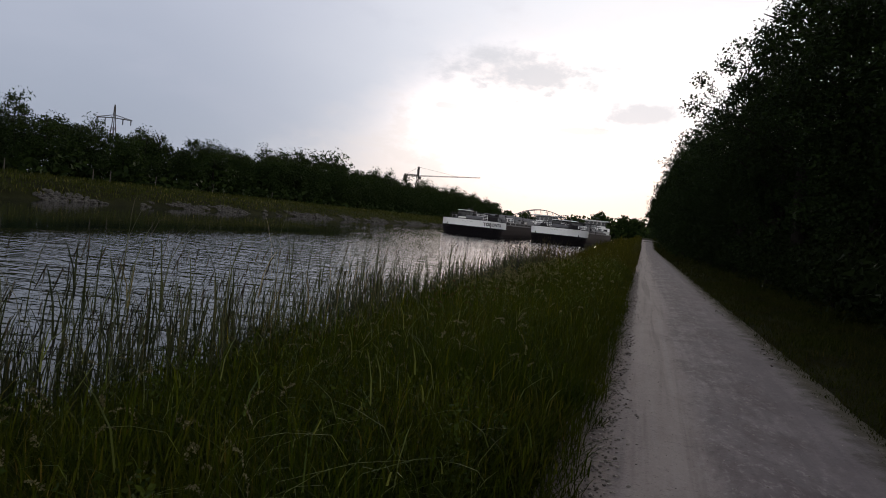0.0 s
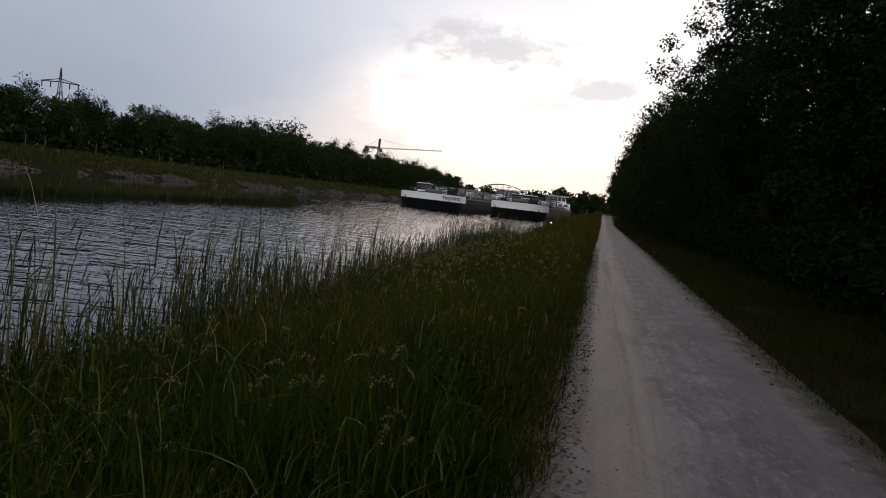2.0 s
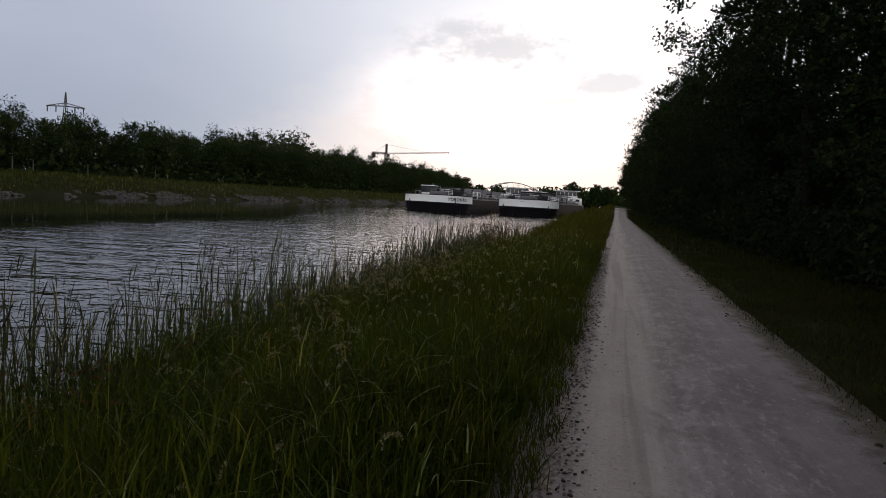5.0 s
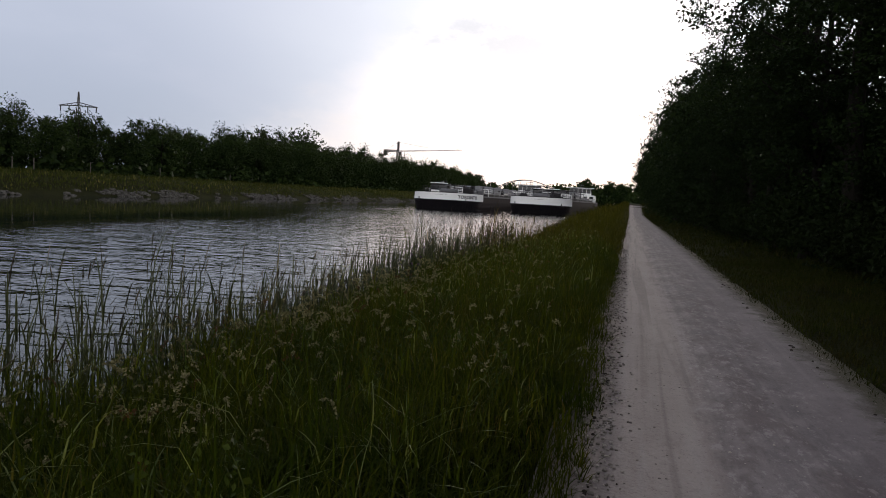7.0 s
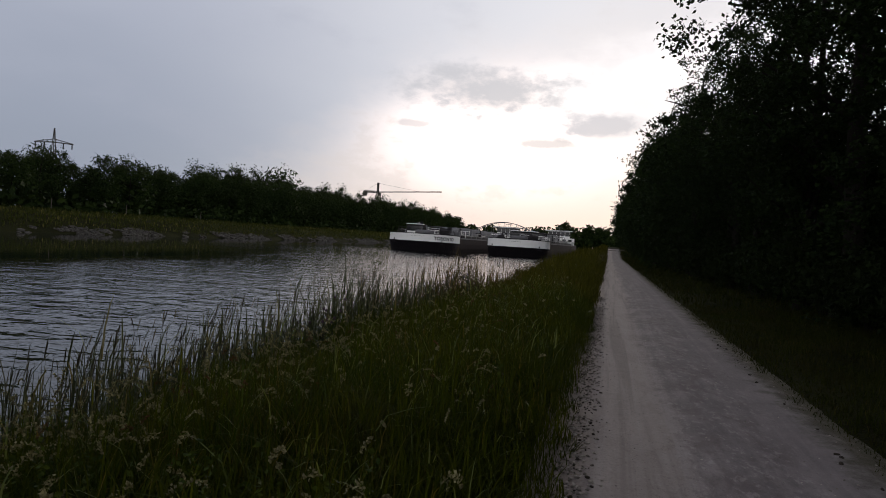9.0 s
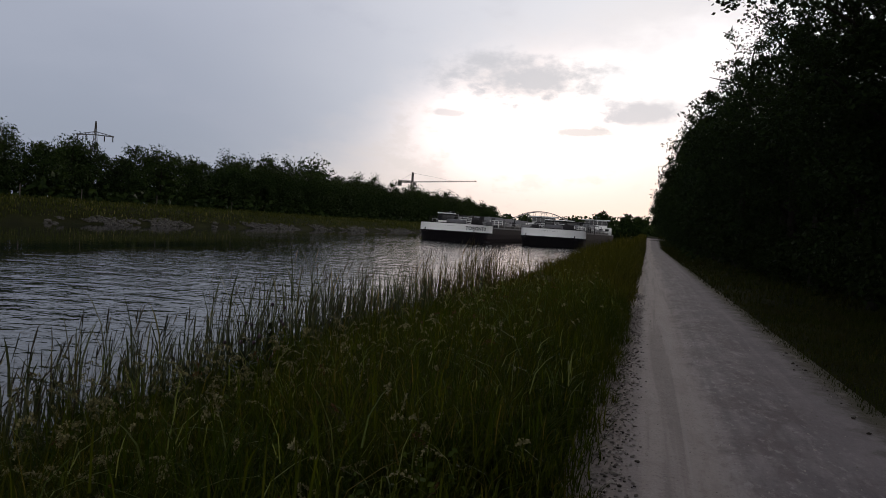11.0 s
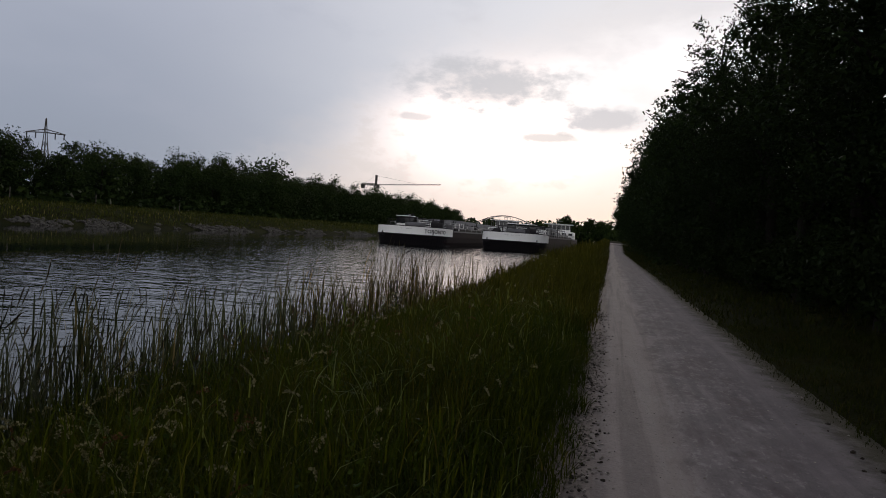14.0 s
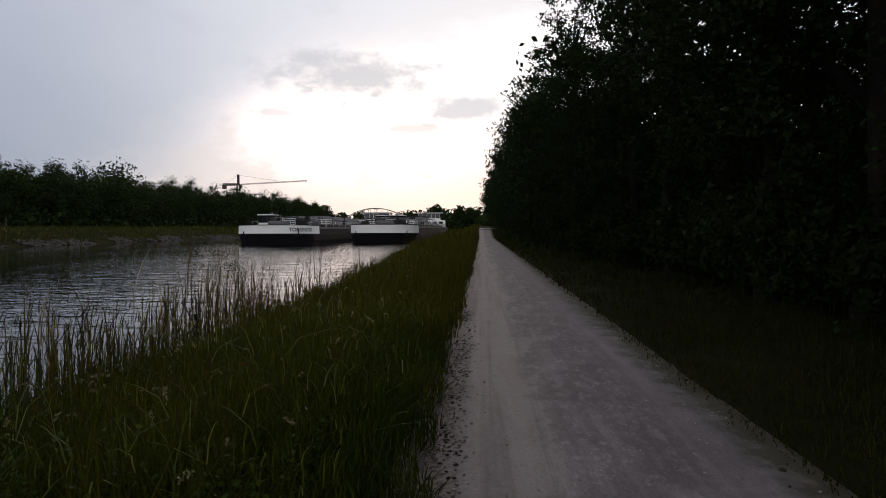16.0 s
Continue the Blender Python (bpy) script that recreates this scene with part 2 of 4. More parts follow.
col = n.mix(patch, col, (0.128, 0.103, 0.106))
dab = n.noise(n.scaled(obj, (1.0, 0.4, 1.0)), 4.6, 4.0, 0.6, 0.4)
col = n.mix(n.math("MULTIPLY", n.step(dab, 0.52, 0.72), n.math("MULTIPLY_ADD", churn, 0.22, 0.08)), col, (0.36, 0.33, 0.325))
brown = n.math("ADD", n.step(wander, 0.06, -0.14), n.step(wander, 2.0, 2.2), clamp=True)
col = n.mix(n.math("MULTIPLY", brown, 0.55), col, (0.235, 0.19, 0.155))
ragged = n.math("MULTIPLY_ADD", n.math("SUBTRACT", n.noise(obj, 3.0, 6.0, 0.7), 0.5), 0.9, px)
col = n.mix(n.math("MULTIPLY", n.step(ragged, 1.80, 2.20), 0.85), col, (0.034, 0.034, 0.014))
scuff = n.noise(n.scaled(obj, (1.0, 0.5, 1.0)), 15.0, 5.0, 0.7)
col = n.mix(n.math("MULTIPLY", n.step(scuff, 0.53, 0.66), n.math("MULTIPLY_ADD", churn, 0.30, 0.10)), col, (0.40, 0.375, 0.36))
col = n.mix(n.math("MULTIPLY", n.step(scuff, 0.46, 0.33), n.math("MULTIPLY_ADD", churn, 0.32, 0.10)), col, (0.10, 0.09, 0.092))
rel = n.math("ADD", n.math("MULTIPLY", grit, 0.6), n.math("MULTIPLY", pebble.outputs["Distance"], -0.3))
n.out(n.principled(col, 0.9, normal=n.bump(rel, 0.7, 0.03), spec=0.25).outputs[0])

STONE, n = material("grey_stone")
obj = n.coords("Object")
isl = n.node("ShaderNodeNewGeometry").outputs["Random Per Island"]
g = n.noise(obj, 9.0, 5.0, 0.65)
col = n.mix(isl, (0.018, 0.016, 0.014), (0.074, 0.068, 0.059))
col = n.mix(n.math("MULTIPLY", n.step(g, 0.5, 0.7), 0.5), col, (0.12, 0.11, 0.09))
n.out(n.principled(col, 0.9, normal=n.bump(g, 0.6, 0.03)).outputs[0])

PEBBLE, n = material("loose_pebbles")
obj = n.coords("Object")
isl = n.node("ShaderNodeNewGeometry").outputs["Random Per Island"]
g = n.noise(obj, 60.0, 4.0, 0.65)
col = n.mix(n.step(isl, 0.2, 0.95), (0.13, 0.112, 0.098), (0.36, 0.32, 0.285))
n.out(n.principled(col, 0.9, normal=n.bump(g, 0.4, 0.005)).outputs[0])

WATER, n = material("canal_water")
obj = n.coords("Object")
wx, wy, wz = n.split(obj)
calm = n.step(n.math("MULTIPLY_ADD", wx, 0.8, wy), 2.0, 32.0)
w1 = n.noise(n.scaled(obj, (0.6, 1.0, 1)), 1.05, 2.0, 0.5, 0.5)
w2 = n.noise(n.scaled(obj, (0.7, 1.2, 1)), 3.2, 2.0, 0.5, 0.5)
w3 = n.noise(n.scaled(obj, (0.7, 1.3, 1)), 8.0, 2.0, 0.5, 0.3)
gust = n.step(n.noise(n.scaled(obj, (0.06, 0.03, 1)), 1.0, 3.0), 0.3, 0.65)
shore = n.math("MULTIPLY_ADD", n.step(wy, 36.0, 95.0), 18.0, wx)
lee = n.step(n.math("MULTIPLY_ADD", gust, 5.0, shore), -25.0, -17.0)
hgt = n.math("ADD", n.math("ADD", n.math("MULTIPLY", w1, 0.090), n.math("MULTIPLY", w2, 0.034)), n.math("MULTIPLY", w3, 0.004))
hgt = n.math("MULTIPLY", hgt, n.math("MULTIPLY", n.math("MULTIPLY_ADD", gust, 0.6, 0.6), n.math("MULTIPLY_ADD", lee, 0.91, 0.09)))
hgt = n.math("MULTIPLY", hgt, n.math("MULTIPLY_ADD", calm, -0.52, 1.0))
bp = n.node("ShaderNodeBump")
n.put(bp.inputs["Height"], hgt)
bp.inputs["Strength"].default_value, bp.inputs["Distance"].default_value = 1.0, 1.0
p = n.principled((0.008, 0.011, 0.011), 0.03, normal=bp.outputs[0], spec=0.5)
p.inputs["IOR"].default_value = 1.33
n.out(p.outputs[0])

WHITE = painted("white_ship_paint", (0.88, 0.88, 0.87), 0.45, (0.40, 0.34, 0.28), 0.10)
BLACK = painted("black_hull_paint", (0.012, 0.011, 0.014), 0.6, (0.04, 0.028, 0.026), 0.5, spec=0.12)
MAROON = painted("dark_side_paint", (0.020, 0.014, 0.017), 0.7, (0.05, 0.030, 0.026), 0.6, spec=0.08)
GREYP = painted("grey_deck_paint", (0.13, 0.13, 0.14), 0.6, spec=0.2)
LIGHTP = painted("pale_deck_paint", (0.23, 0.23, 0.24), 0.55, spec=0.2)
STEEL = painted("galvanised_steel", (0.20, 0.20, 0.21), 0.55, (0.12, 0.09, 0.08), 0.4, 0.4)
DARKP = painted("dark_roof_paint", (0.025, 0.024, 0.027), 0.7, spec=0.15)
RUBBER = painted("rubber", (0.02, 0.02, 0.02), 0.8)
DARKGLASS, n = material("tinted_window_glass")
n.out(n.principled((0.015, 0.017, 0.02), 0.06, spec=0.6).outputs[0])
CRANE = painted("crane_paint", (0.05, 0.045, 0.04), 0.7)
CONCRETE = painted("bridge_steel_paint", (0.14, 0.14, 0.15), 0.7)
CLOD = painted("dark_soil_clods", (0.022, 0.016, 0.011), 0.95, (0.06, 0.05, 0.03), 0.5, grain=40.0)
WOODPOST = painted("weathered_post", (0.075, 0.066, 0.054), 0.85)


# ---------- mesh helpers ----------
def mesh_from(name, verts, faces, mat, smooth=False):
    """verts: n x 3 array; faces: list of arrays of equal-sided faces."""
    me = bpy.data.meshes.new(name)
    verts = np.asarray(verts, np.float32)
    loops = np.concatenate([f.ravel() for f in faces]).astype(np.int32)
    sizes = np.concatenate([np.full(len(f), f.shape[1], np.int32) for f in faces])
    me.vertices.add(len(verts))
    me.vertices.foreach_set("co", verts.ravel())
    me.loops.add(len(loops))
    me.loops.foreach_set("vertex_index", loops)
    me.polygons.add(len(sizes))
    me.polygons.foreach_set("loop_start", np.concatenate([[0], np.cumsum(sizes)[:-1]]).astype(np.int32))
    me.polygons.foreach_set("use_smooth", np.full(len(sizes), smooth))
    me.materials.append(mat)
    me.update(calc_edges=True)
    me.validate()
    return me


def grid_mesh(name, xs, ys, height, mat):
    X, Y = np.meshgrid(xs, ys)
    Z = height(X, Y)
    v = np.stack([X.ravel(), Y.ravel(), Z.ravel()], 1)
    nx, ny = len(xs), len(ys)
    i = (np.arange(ny - 1)[:, None] * nx + np.arange(nx - 1)[None, :]).ravel()
    return mesh_from(name, v, [np.stack([i, i + 1, i + nx + 1, i + nx], 1)], mat, True)


def waves(X, Y, scale, seed):
    """Cheap smooth noise from a few crossing sines, about -1 to 1."""
    r = np.random.default_rng(seed)
    out = np.zeros_like(X, dtype=float)
    for k in range(6):
        a, ph, f = r.uniform(0, 6.28), r.uniform(0, 6.28), r.uniform(0.6, 1.7) / scale
        out += np.sin((X * math.cos(a) + Y * math.sin(a)) * f * 6.28 + ph)
    return out / 3.5


def part(name, bm, mat, parent, label=""):
    me = bpy.data.meshes.new(name)
    bmesh.ops.recalc_face_normals(bm, faces=bm.faces)
    bm.to_mesh(me)
    bm.free()
    me.materials.append(mat)
    ob = new(name, me)
    ob.parent = parent
    return tagged(ob, label)


def part_mesh(name, me, parent, label=""):
    ob = new(name, me)
    ob.parent = parent
    return tagged(ob, label)


def box(bm, cx, cy, cz, sx, sy, sz, bevel=0.0):
    r = bmesh.ops.create_cube(bm, size=1.0, matrix=Matrix.Translation((cx, cy, cz)) @ Matrix.Diagonal((sx, sy, sz, 1)))
    if bevel:
        es = list({e for v in r["verts"] for e in v.link_edges})
        bmesh.ops.bevel(bm, geom=es, offset=bevel, segments=2, affect="EDGES", profile=0.5)
    return bm


def rod(bm, p, q, r, sides=6, r2=None):
    p, q = Vector(p), Vector(q)
    d = q - p
    m = Matrix.Translation((p + q) / 2) @ d.to_track_quat("Z", "Y").to_matrix().to_4x4()
    bmesh.ops.create_cone(bm, cap_ends=True, segments=sides, radius1=r, radius2=r if r2 is None else r2, depth=d.length, matrix=m)
    return bm


def empty(name, at, **tags):
    ob = new(name)
    ob.location = at
    return tagged(ob, **tags)


def tube(points, radii, sides=7):
    """Vertices and quads of a bent tapered tube."""
    pts = np.asarray(points, float)
    v, f = [], []
    for i, p in enumerate(pts):
        d = pts[min(i + 1, len(pts) - 1)] - pts[max(i - 1, 0)]
        d = d / (np.linalg.norm(d) + 1e-9)
        u = np.cross(d, [0.3, 0.9, 0.1])
        u /= np.linalg.norm(u) + 1e-9
        w = np.cross(d, u)
        for k in range(sides):
            a = 2 * math.pi * k / sides
            v.append(p + radii[i] * (u * math.cos(a) + w * math.sin(a)))
    for i in range(len(pts) - 1):
        for k in range(sides):
            f.append((i * sides + k, i * sides + (k + 1) % sides, (i + 1) * sides + (k + 1) % sides, (i + 1) * sides + k))
    return np.array(v), np.array(f)


def join_tubes(tubes):
    vs, fs, o = [], [], 0
    for v, f in tubes:
        vs.append(v), fs.append(f + o)
        o += len(v)
    return np.concatenate(vs), np.concatenate(fs)


def unit(v):
    return v / (np.linalg.norm(v, axis=1, keepdims=True) + 1e-9)


def leaves(centres, size, r, flat=0.35):
    """Leaf blades as pointed four-cornered faces, folded a little, at the given places."""
    k = len(centres)
    d = unit(r.normal(size=(k, 3)) * [1, 1, 0.6] + [0, 0, -flat])
    s = unit(np.cross(d, r.normal(size=(k, 3))))
    up = np.cross(d, s)
    L = size * r.uniform(0.65, 1.35, (k, 1))
    v = np.stack([centres - d * L * 0.5, centres + s * L * 0.33 + up * L * 0.08, centres + d * L * 0.5, centres - s * L * 0.33 + up * L * 0.08], 1)
    i = np.arange(k)[:, None] * 4
    return v.reshape(-1, 3), np.concatenate([i, i + 1, i + 2, i + 3], 1)


def blades(base, height, width, turn, bend, segs=3):
    """Tapered, arching blades or stalks; arrays of one value each."""
    k = len(base)
    lean = np.stack([np.cos(turn), np.sin(turn), np.zeros(k)], 1)
    side = np.stack([-np.sin(turn), np.cos(turn), np.zeros(k)], 1)
    stops = [0, 0.42, 0.76, 1.0] if segs == 3 else [0, 0.6, 1.0]
    rows_ = []
    for s in stops:
        c = base + lean * (height * bend * s * s)[:, None]
        c = c + np.array([0, 0, 1.0]) * (height * s * (1 - 0.35 * np.minimum(bend, 1.5) * s))[:, None]
        if s < 1:
            w = side * (width * 0.5 * (1 - 0.45 * s))[:, None]
            rows_ += [c - w, c + w]
        else:
            rows_ += [c]
    v = np.stack(rows_, 1)
    m = v.shape[1]
    i = np.arange(k)[:, None] * m
    q = [np.concatenate([i + 2 * j, i + 2 * j + 1, i + 2 * j + 3, i + 2 * j + 2], 1) for j in range(segs - 1)]
    t = np.concatenate([i + m - 3, i + m - 2, i + m - 1], 1)
    return v.reshape(-1, 3), np.concatenate(q), t, v[:, -1, :]


def stuff(name, me, label, category):
    return tagged(new(name, me), label, category, kind="stuff")


# ---------- ground, water, path ----------
PROFILE = [(-2500, 3), (-400, 2.5), (-120, 2.3), (-70, 1.9), (-64, 1.25), (-61.2, 0.5), (-58.2, -0.65), (-55, -1.5), (-49, -2.4), (-9, -2.4),
           (-6.0, -1.3), (-4.5, -0.68), (-3.5, -0.42), (-2.4, -0.22), (-1.4, -0.08), (-0.6, 0.0), (2.3, 0.0), (4, 0.02), (6, 0.08), (12, 0.3), (40, 0.5), (400, 1), (2500, 3)]
PX, PZ = np.array([q[0] for q in PROFILE], float), np.array([q[1] for q in PROFILE], float)


def ramp(Y):
    t = np.clip((Y - 125) / 50, 0, 1)
    return 2.1 * t * t * (3 - 2 * t)


def land(X, Y):
    z = np.interp(X, PX, PZ)
    t = np.clip((Y - 400) / 40, 0, 1)
    z = z * (1 - t) + np.maximum(z, 0.4) * t
    z = z + ramp(Y) * np.interp(X, [-4.5, -1.5, 8, 40], [0, 1, 1, 0.3])
    off = np.minimum(np.abs(X + 0.6), np.abs(X - 2.3))
    off = np.where((X > -0.6) & (X < 2.3), 0, np.clip(off, 0, 1))
    return z + off * (0.05 * waves(X, Y, 2.2, 3) + 0.05 * waves(X, Y, 6.0, 4))


gx = np.concatenate([PX[PX < -69.5], np.arange(-69, -48, 1.5), [-35, -25, -15, -9], np.arange(-7, 9, 0.35), [10, 12, 16, 25, 40, 100, 400, 2500]])
gy = np.concatenate([[-2500, -600, -150, -60], np.arange(-30, 60, 0.6), np.arange(60, 200, 3), np.arange(200, 480, 8), [600, 1000, 2500]])
tagged(new("ground", grid_mesh("ground", gx, gy, land, SOIL)), "dark grassy soil of the canal banks and woods", "ground", kind="structure")

tagged(new("water", grid_mesh("water", np.linspace(-60, -3.8, 40), np.linspace(-80, 440, 120), lambda X, Y: X * 0 + WATER_Z, WATER)),
       "dark rippled canal water reflecting the evening sky", "canal", kind="structure")


def path_top(X, Y):
    rut = -0.018 * np.exp(-((X - 0.55) / 0.22) ** 2) - 0.018 * np.exp(-((X - 1.55) / 0.25) ** 2)
    edge = np.clip(np.minimum(X + 0.45, 2.36 - X) / 0.25, 0, 1)
    return 0.004 + 0.03 * edge + rut * edge + 0.004 * waves(X, Y, 0.9, 8) + ramp(Y)


def track_top(X, Y):
    return 0.03 + ramp(Y) + 0.02 * waves(X, Y, 3.0, 9)


tagged(new("track", grid_mesh("track", np.linspace(-0.4, 11, 24), np.linspace(154.2, 159, 8), track_top, GRAVEL)),
       "pale gravel track joining the towpath from the wood", "path", kind="structure")
tagged(new("path", grid_mesh("path", np.linspace(-0.45, 2.36, 30), np.concatenate([np.arange(-12, 45, 0.15), np.arange(45, 154, 2.0)]), path_top, GRAVEL)),
       "pale compacted gravel towpath with wheel tracks", "path", kind="structure")


# ---------- trees ----------
def far_leaves(centres, size, r):
    """Small three-cornered leaf tufts for foliage seen from afar."""
    k = len(centres)
    d, s = unit(r.normal(size=(k, 3))), unit(r.normal(size=(k, 3)))
    L = size * r.uniform(0.65, 1.35, (k, 1))
    v = np.stack([centres - d * L * 0.5 - s * L * 0.3, centres + s * L * 0.4, centres + d * L * 0.6], 1)
    i = np.arange(k)[:, None] * 3
    return v.reshape(-1, 3), np.concatenate([i, i + 1, i + 2], 1)


def make_tree(name, height, radius, low, clumps, per, leaf, leaf_mat, seed, spread=0.62, label="", group="", lean=0.0, twigs=None, sparse=0.0, even=0.0):
    """A trunk with limbs and a crown of many leaf clumps with an uneven outline."""
    r = np.random.default_rng(seed)
    tree = empty(name, (0, 0, 0), label=label, category="tree", group=group)
    trunk_pts = [(0.12 * math.sin(k * 1.3 + seed), 0.12 * math.cos(k * 1.7 + seed), height * 0.86 * k / 7 - (0.15 if k == 0 else 0)) for k in range(8)]
    rad = [height * 0.018 * (1.35 if k == 0 else 1 - 0.115 * k) for k in range(8)]
    tubes = [tube(trunk_pts, rad, 8)]
    tips = []
    for k in range(16 if leaf < 0.3 else 9):
        z0 = height * r.uniform(0.18, 0.8)
        a, out = r.uniform(0, 6.28), radius * r.uniform(0.4, 0.68)
        rise = height * r.uniform(0.04, 0.16)
        p = [(out * s * math.cos(a + 0.3 * s), out * s * math.sin(a + 0.3 * s), z0 + rise * s ** 0.8) for s in (0, 0.35, 0.7, 1.0)]
        b = height * 0.006
        tubes.append(tube(p, [b, b * 0.75, b * 0.5, b * 0.2], 5))
        tips += [p[2], p[3]]
    v, f = join_tubes(tubes)
    part_mesh("trunk", mesh_from("trunk", v, [f], BARK, True), tree)
    # clump centres on an uneven shell, some out on limb tips
    u = unit(r.normal(size=(clumps, 3)))
    bulge = 0.80 + 0.06 * even + (1 - even) * (0.28 * np.sin(u[:, 0] * 5 + seed) * np.cos(u[:, 2] * 4 + seed * 2) + r.uniform(-0.12, 0.16, clumps))
    shell = r.uniform(0.35, 1.0, clumps) ** 0.5 * bulge
    half = (height - low) / 2
    c = u * shell[:, None] * [radius, radius, half] + [0, 0, low + half]
    taper = np.clip(1.15 - 0.45 * np.clip((c[:, 2] - low) / (2 * half), 0, 1) ** 2, 0.3, 1.2)
    c[:, :2] *= taper[:, None]
    c = c[r.uniform(0, 1, clumps) > sparse * np.clip((c[:, 2] / height - 0.44) * 4.0, 0, 1)]
    c[:, 0] += lean * np.clip(c[:, 2] / height, 0, 1)
    c = np.concatenate([c, np.array([q for q in tips[::2] if q[2] < (0.6 if sparse else 0.84) * height])[:, :3] * [1 - 0.2 * even, 1 - 0.2 * even, 1 - 0.1 * even]])
    size = radius * (0.2 + 0.05 * even) * r.uniform(0.5, 1.25, (len(c), 1))
    centres = np.repeat(c, per, 0) + unit(r.normal(size=(len(c) * per, 3))) * r.uniform(0, 1, (len(c) * per, 1)) ** (0.58 + 0.22 * even) * np.repeat(size, per, 0) * [spread * 3.0, spread * 3.0, spread * 2.2]
    # loose twigs that stand out of the outline
    k = twigs or max(6, clumps // 12)
    tw = c[r.integers(0, len(c), k)]
    dirs = unit(tw - [0, 0, low + half] + r.normal(size=(k, 3)) * 0.6)
    run = np.repeat(tw, 26, 0) + np.repeat(dirs, 26, 0) * r.uniform(0, min(radius, 2.6) * (0.24 - 0.1 * even), (k * 26, 1)) + r.normal(size=(k * 26, 3)) * radius * 0.03
    centres = np.concatenate([centres, run])
    centres = centres[centres[:, 2] > 0.15]
    v, f = leaves(centres, leaf, r) if leaf < 0.2 else far_leaves(centres, leaf * 1.15, r)
    part_mesh("crown", mesh_from("crown", v, [f], leaf_mat), tree)
    return tree


def place(proto, x, y, z, turn, s, first):
    """Puts the prototype itself at the first place and copies at the others."""
    m = Matrix.LocRotScale((x, y, z), Euler((0, 0, turn)), (s, s, s))
    if first:
        proto.matrix_basis = m
        return proto
    return copy_thing(proto, m)


rr = random.Random(5)
WOOD = "trees of the wood edge along the towpath"
TALL = "tall dark oak with dense ragged foliage at the wood edge"
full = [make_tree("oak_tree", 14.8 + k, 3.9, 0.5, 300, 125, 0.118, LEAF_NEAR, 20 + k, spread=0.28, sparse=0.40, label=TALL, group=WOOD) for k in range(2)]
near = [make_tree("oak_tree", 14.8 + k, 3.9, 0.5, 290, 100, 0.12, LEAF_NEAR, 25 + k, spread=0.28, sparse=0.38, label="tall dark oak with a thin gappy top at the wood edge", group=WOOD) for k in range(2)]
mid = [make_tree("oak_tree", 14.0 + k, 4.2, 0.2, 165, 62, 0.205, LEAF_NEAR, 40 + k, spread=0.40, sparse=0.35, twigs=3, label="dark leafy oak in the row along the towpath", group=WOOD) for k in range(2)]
used = set()


def plant(kind, protos, x, y, s):
    k = rr.randrange(len(protos))
    key = (kind, k)
    place(protos[k], x, y, float(land(np.array([x]), np.array([y]))[0]) - 0.05, rr.uniform(0, 6.28), s, key not in used)
    used.add(key)


y = 3.0
while y < 58:
    plant("full" if y < 32 else "near", full if y < 32 else near, (7.3 if y < 24 else 6.4) + rr.uniform(-0.5, 0.6), y, rr.uniform(0.86, 1.08) * (0.96 if 24 < y < 42 else 1.0))
    y += rr.uniform(3.2, 4.6)
while y < 230:
    plant("mid", mid, float(np.interp(y, [60, 130, 230], [5.9, 5.6, 4.4])) + rr.uniform(-0.6, 0.7), y, rr.uniform(0.92, 1.18))
    y += rr.uniform(4.2, 6.4)
# Second row, begun behind the start to block light and sky gaps.
y = -14.0
while y < 78:
    plant("mid", mid, 11.5 + rr.uniform(-1, 1.5), y, rr.uniform(0.58, 0.72) * (1.5 if y < 27 else 1.0))
    y += rr.uniform(5.0, 7.0)
# Unseen trees behind the start, added to keep light off that side.
y = -12.0
while y < 2:
    plant("mid", mid, 7.0 + rr.uniform(-0.5, 0.9), y, rr.uniform(0.9, 1.1))
    y += 5.0


def make_shrub(seed, height, radius, count, leaf):
    r = np.random.default_rng(seed)
    sh = empty("shrub", (0, 0, 0), label="leafy green shrub under the trees, its shade in the colour", category="shrub", group="shrubs of the wood edge")
    tubes = []
    for k in range(7):
        a, o = r.uniform(0, 6.28), radius * r.uniform(0.2, 0.6)
        tubes.append(tube([(0.1 * math.cos(a), 0.1 * math.sin(a), -0.1), (o * 0.5 * math.cos(a), o * 0.5 * math.sin(a), height * 0.45), (o * math.cos(a), o * math.sin(a), height * 0.85)], [0.03, 0.02, 0.006], 5))
    v, f = join_tubes(tubes)
    part_mesh("stem", mesh_from("stem", v, [f], BARK, True), sh)
    u = unit(r.normal(size=(40, 3)))
    c = u * r.uniform(0.3, 1.0, (40, 1)) * [radius, radius, height * 0.5] + [0, 0, height * 0.52]
    pts = np.repeat(c, count // 40, 0)
    pts = pts + r.normal(size=pts.shape) * radius * 0.17
    pts = pts[pts[:, 2] > 0.05]
    v, f = far_leaves(pts, leaf * 1.3, r)
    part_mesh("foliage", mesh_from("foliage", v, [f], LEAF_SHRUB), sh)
    return sh


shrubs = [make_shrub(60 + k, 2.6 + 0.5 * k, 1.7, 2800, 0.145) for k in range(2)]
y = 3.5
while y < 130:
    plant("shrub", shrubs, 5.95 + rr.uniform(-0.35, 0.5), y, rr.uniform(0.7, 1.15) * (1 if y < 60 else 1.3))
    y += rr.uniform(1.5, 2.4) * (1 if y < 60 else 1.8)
# the depth of the wood: leaf mass added to block light and sky gaps
r = np.random.default_rng(71)
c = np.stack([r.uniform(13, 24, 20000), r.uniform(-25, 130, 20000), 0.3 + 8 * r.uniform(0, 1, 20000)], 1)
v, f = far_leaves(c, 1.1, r)
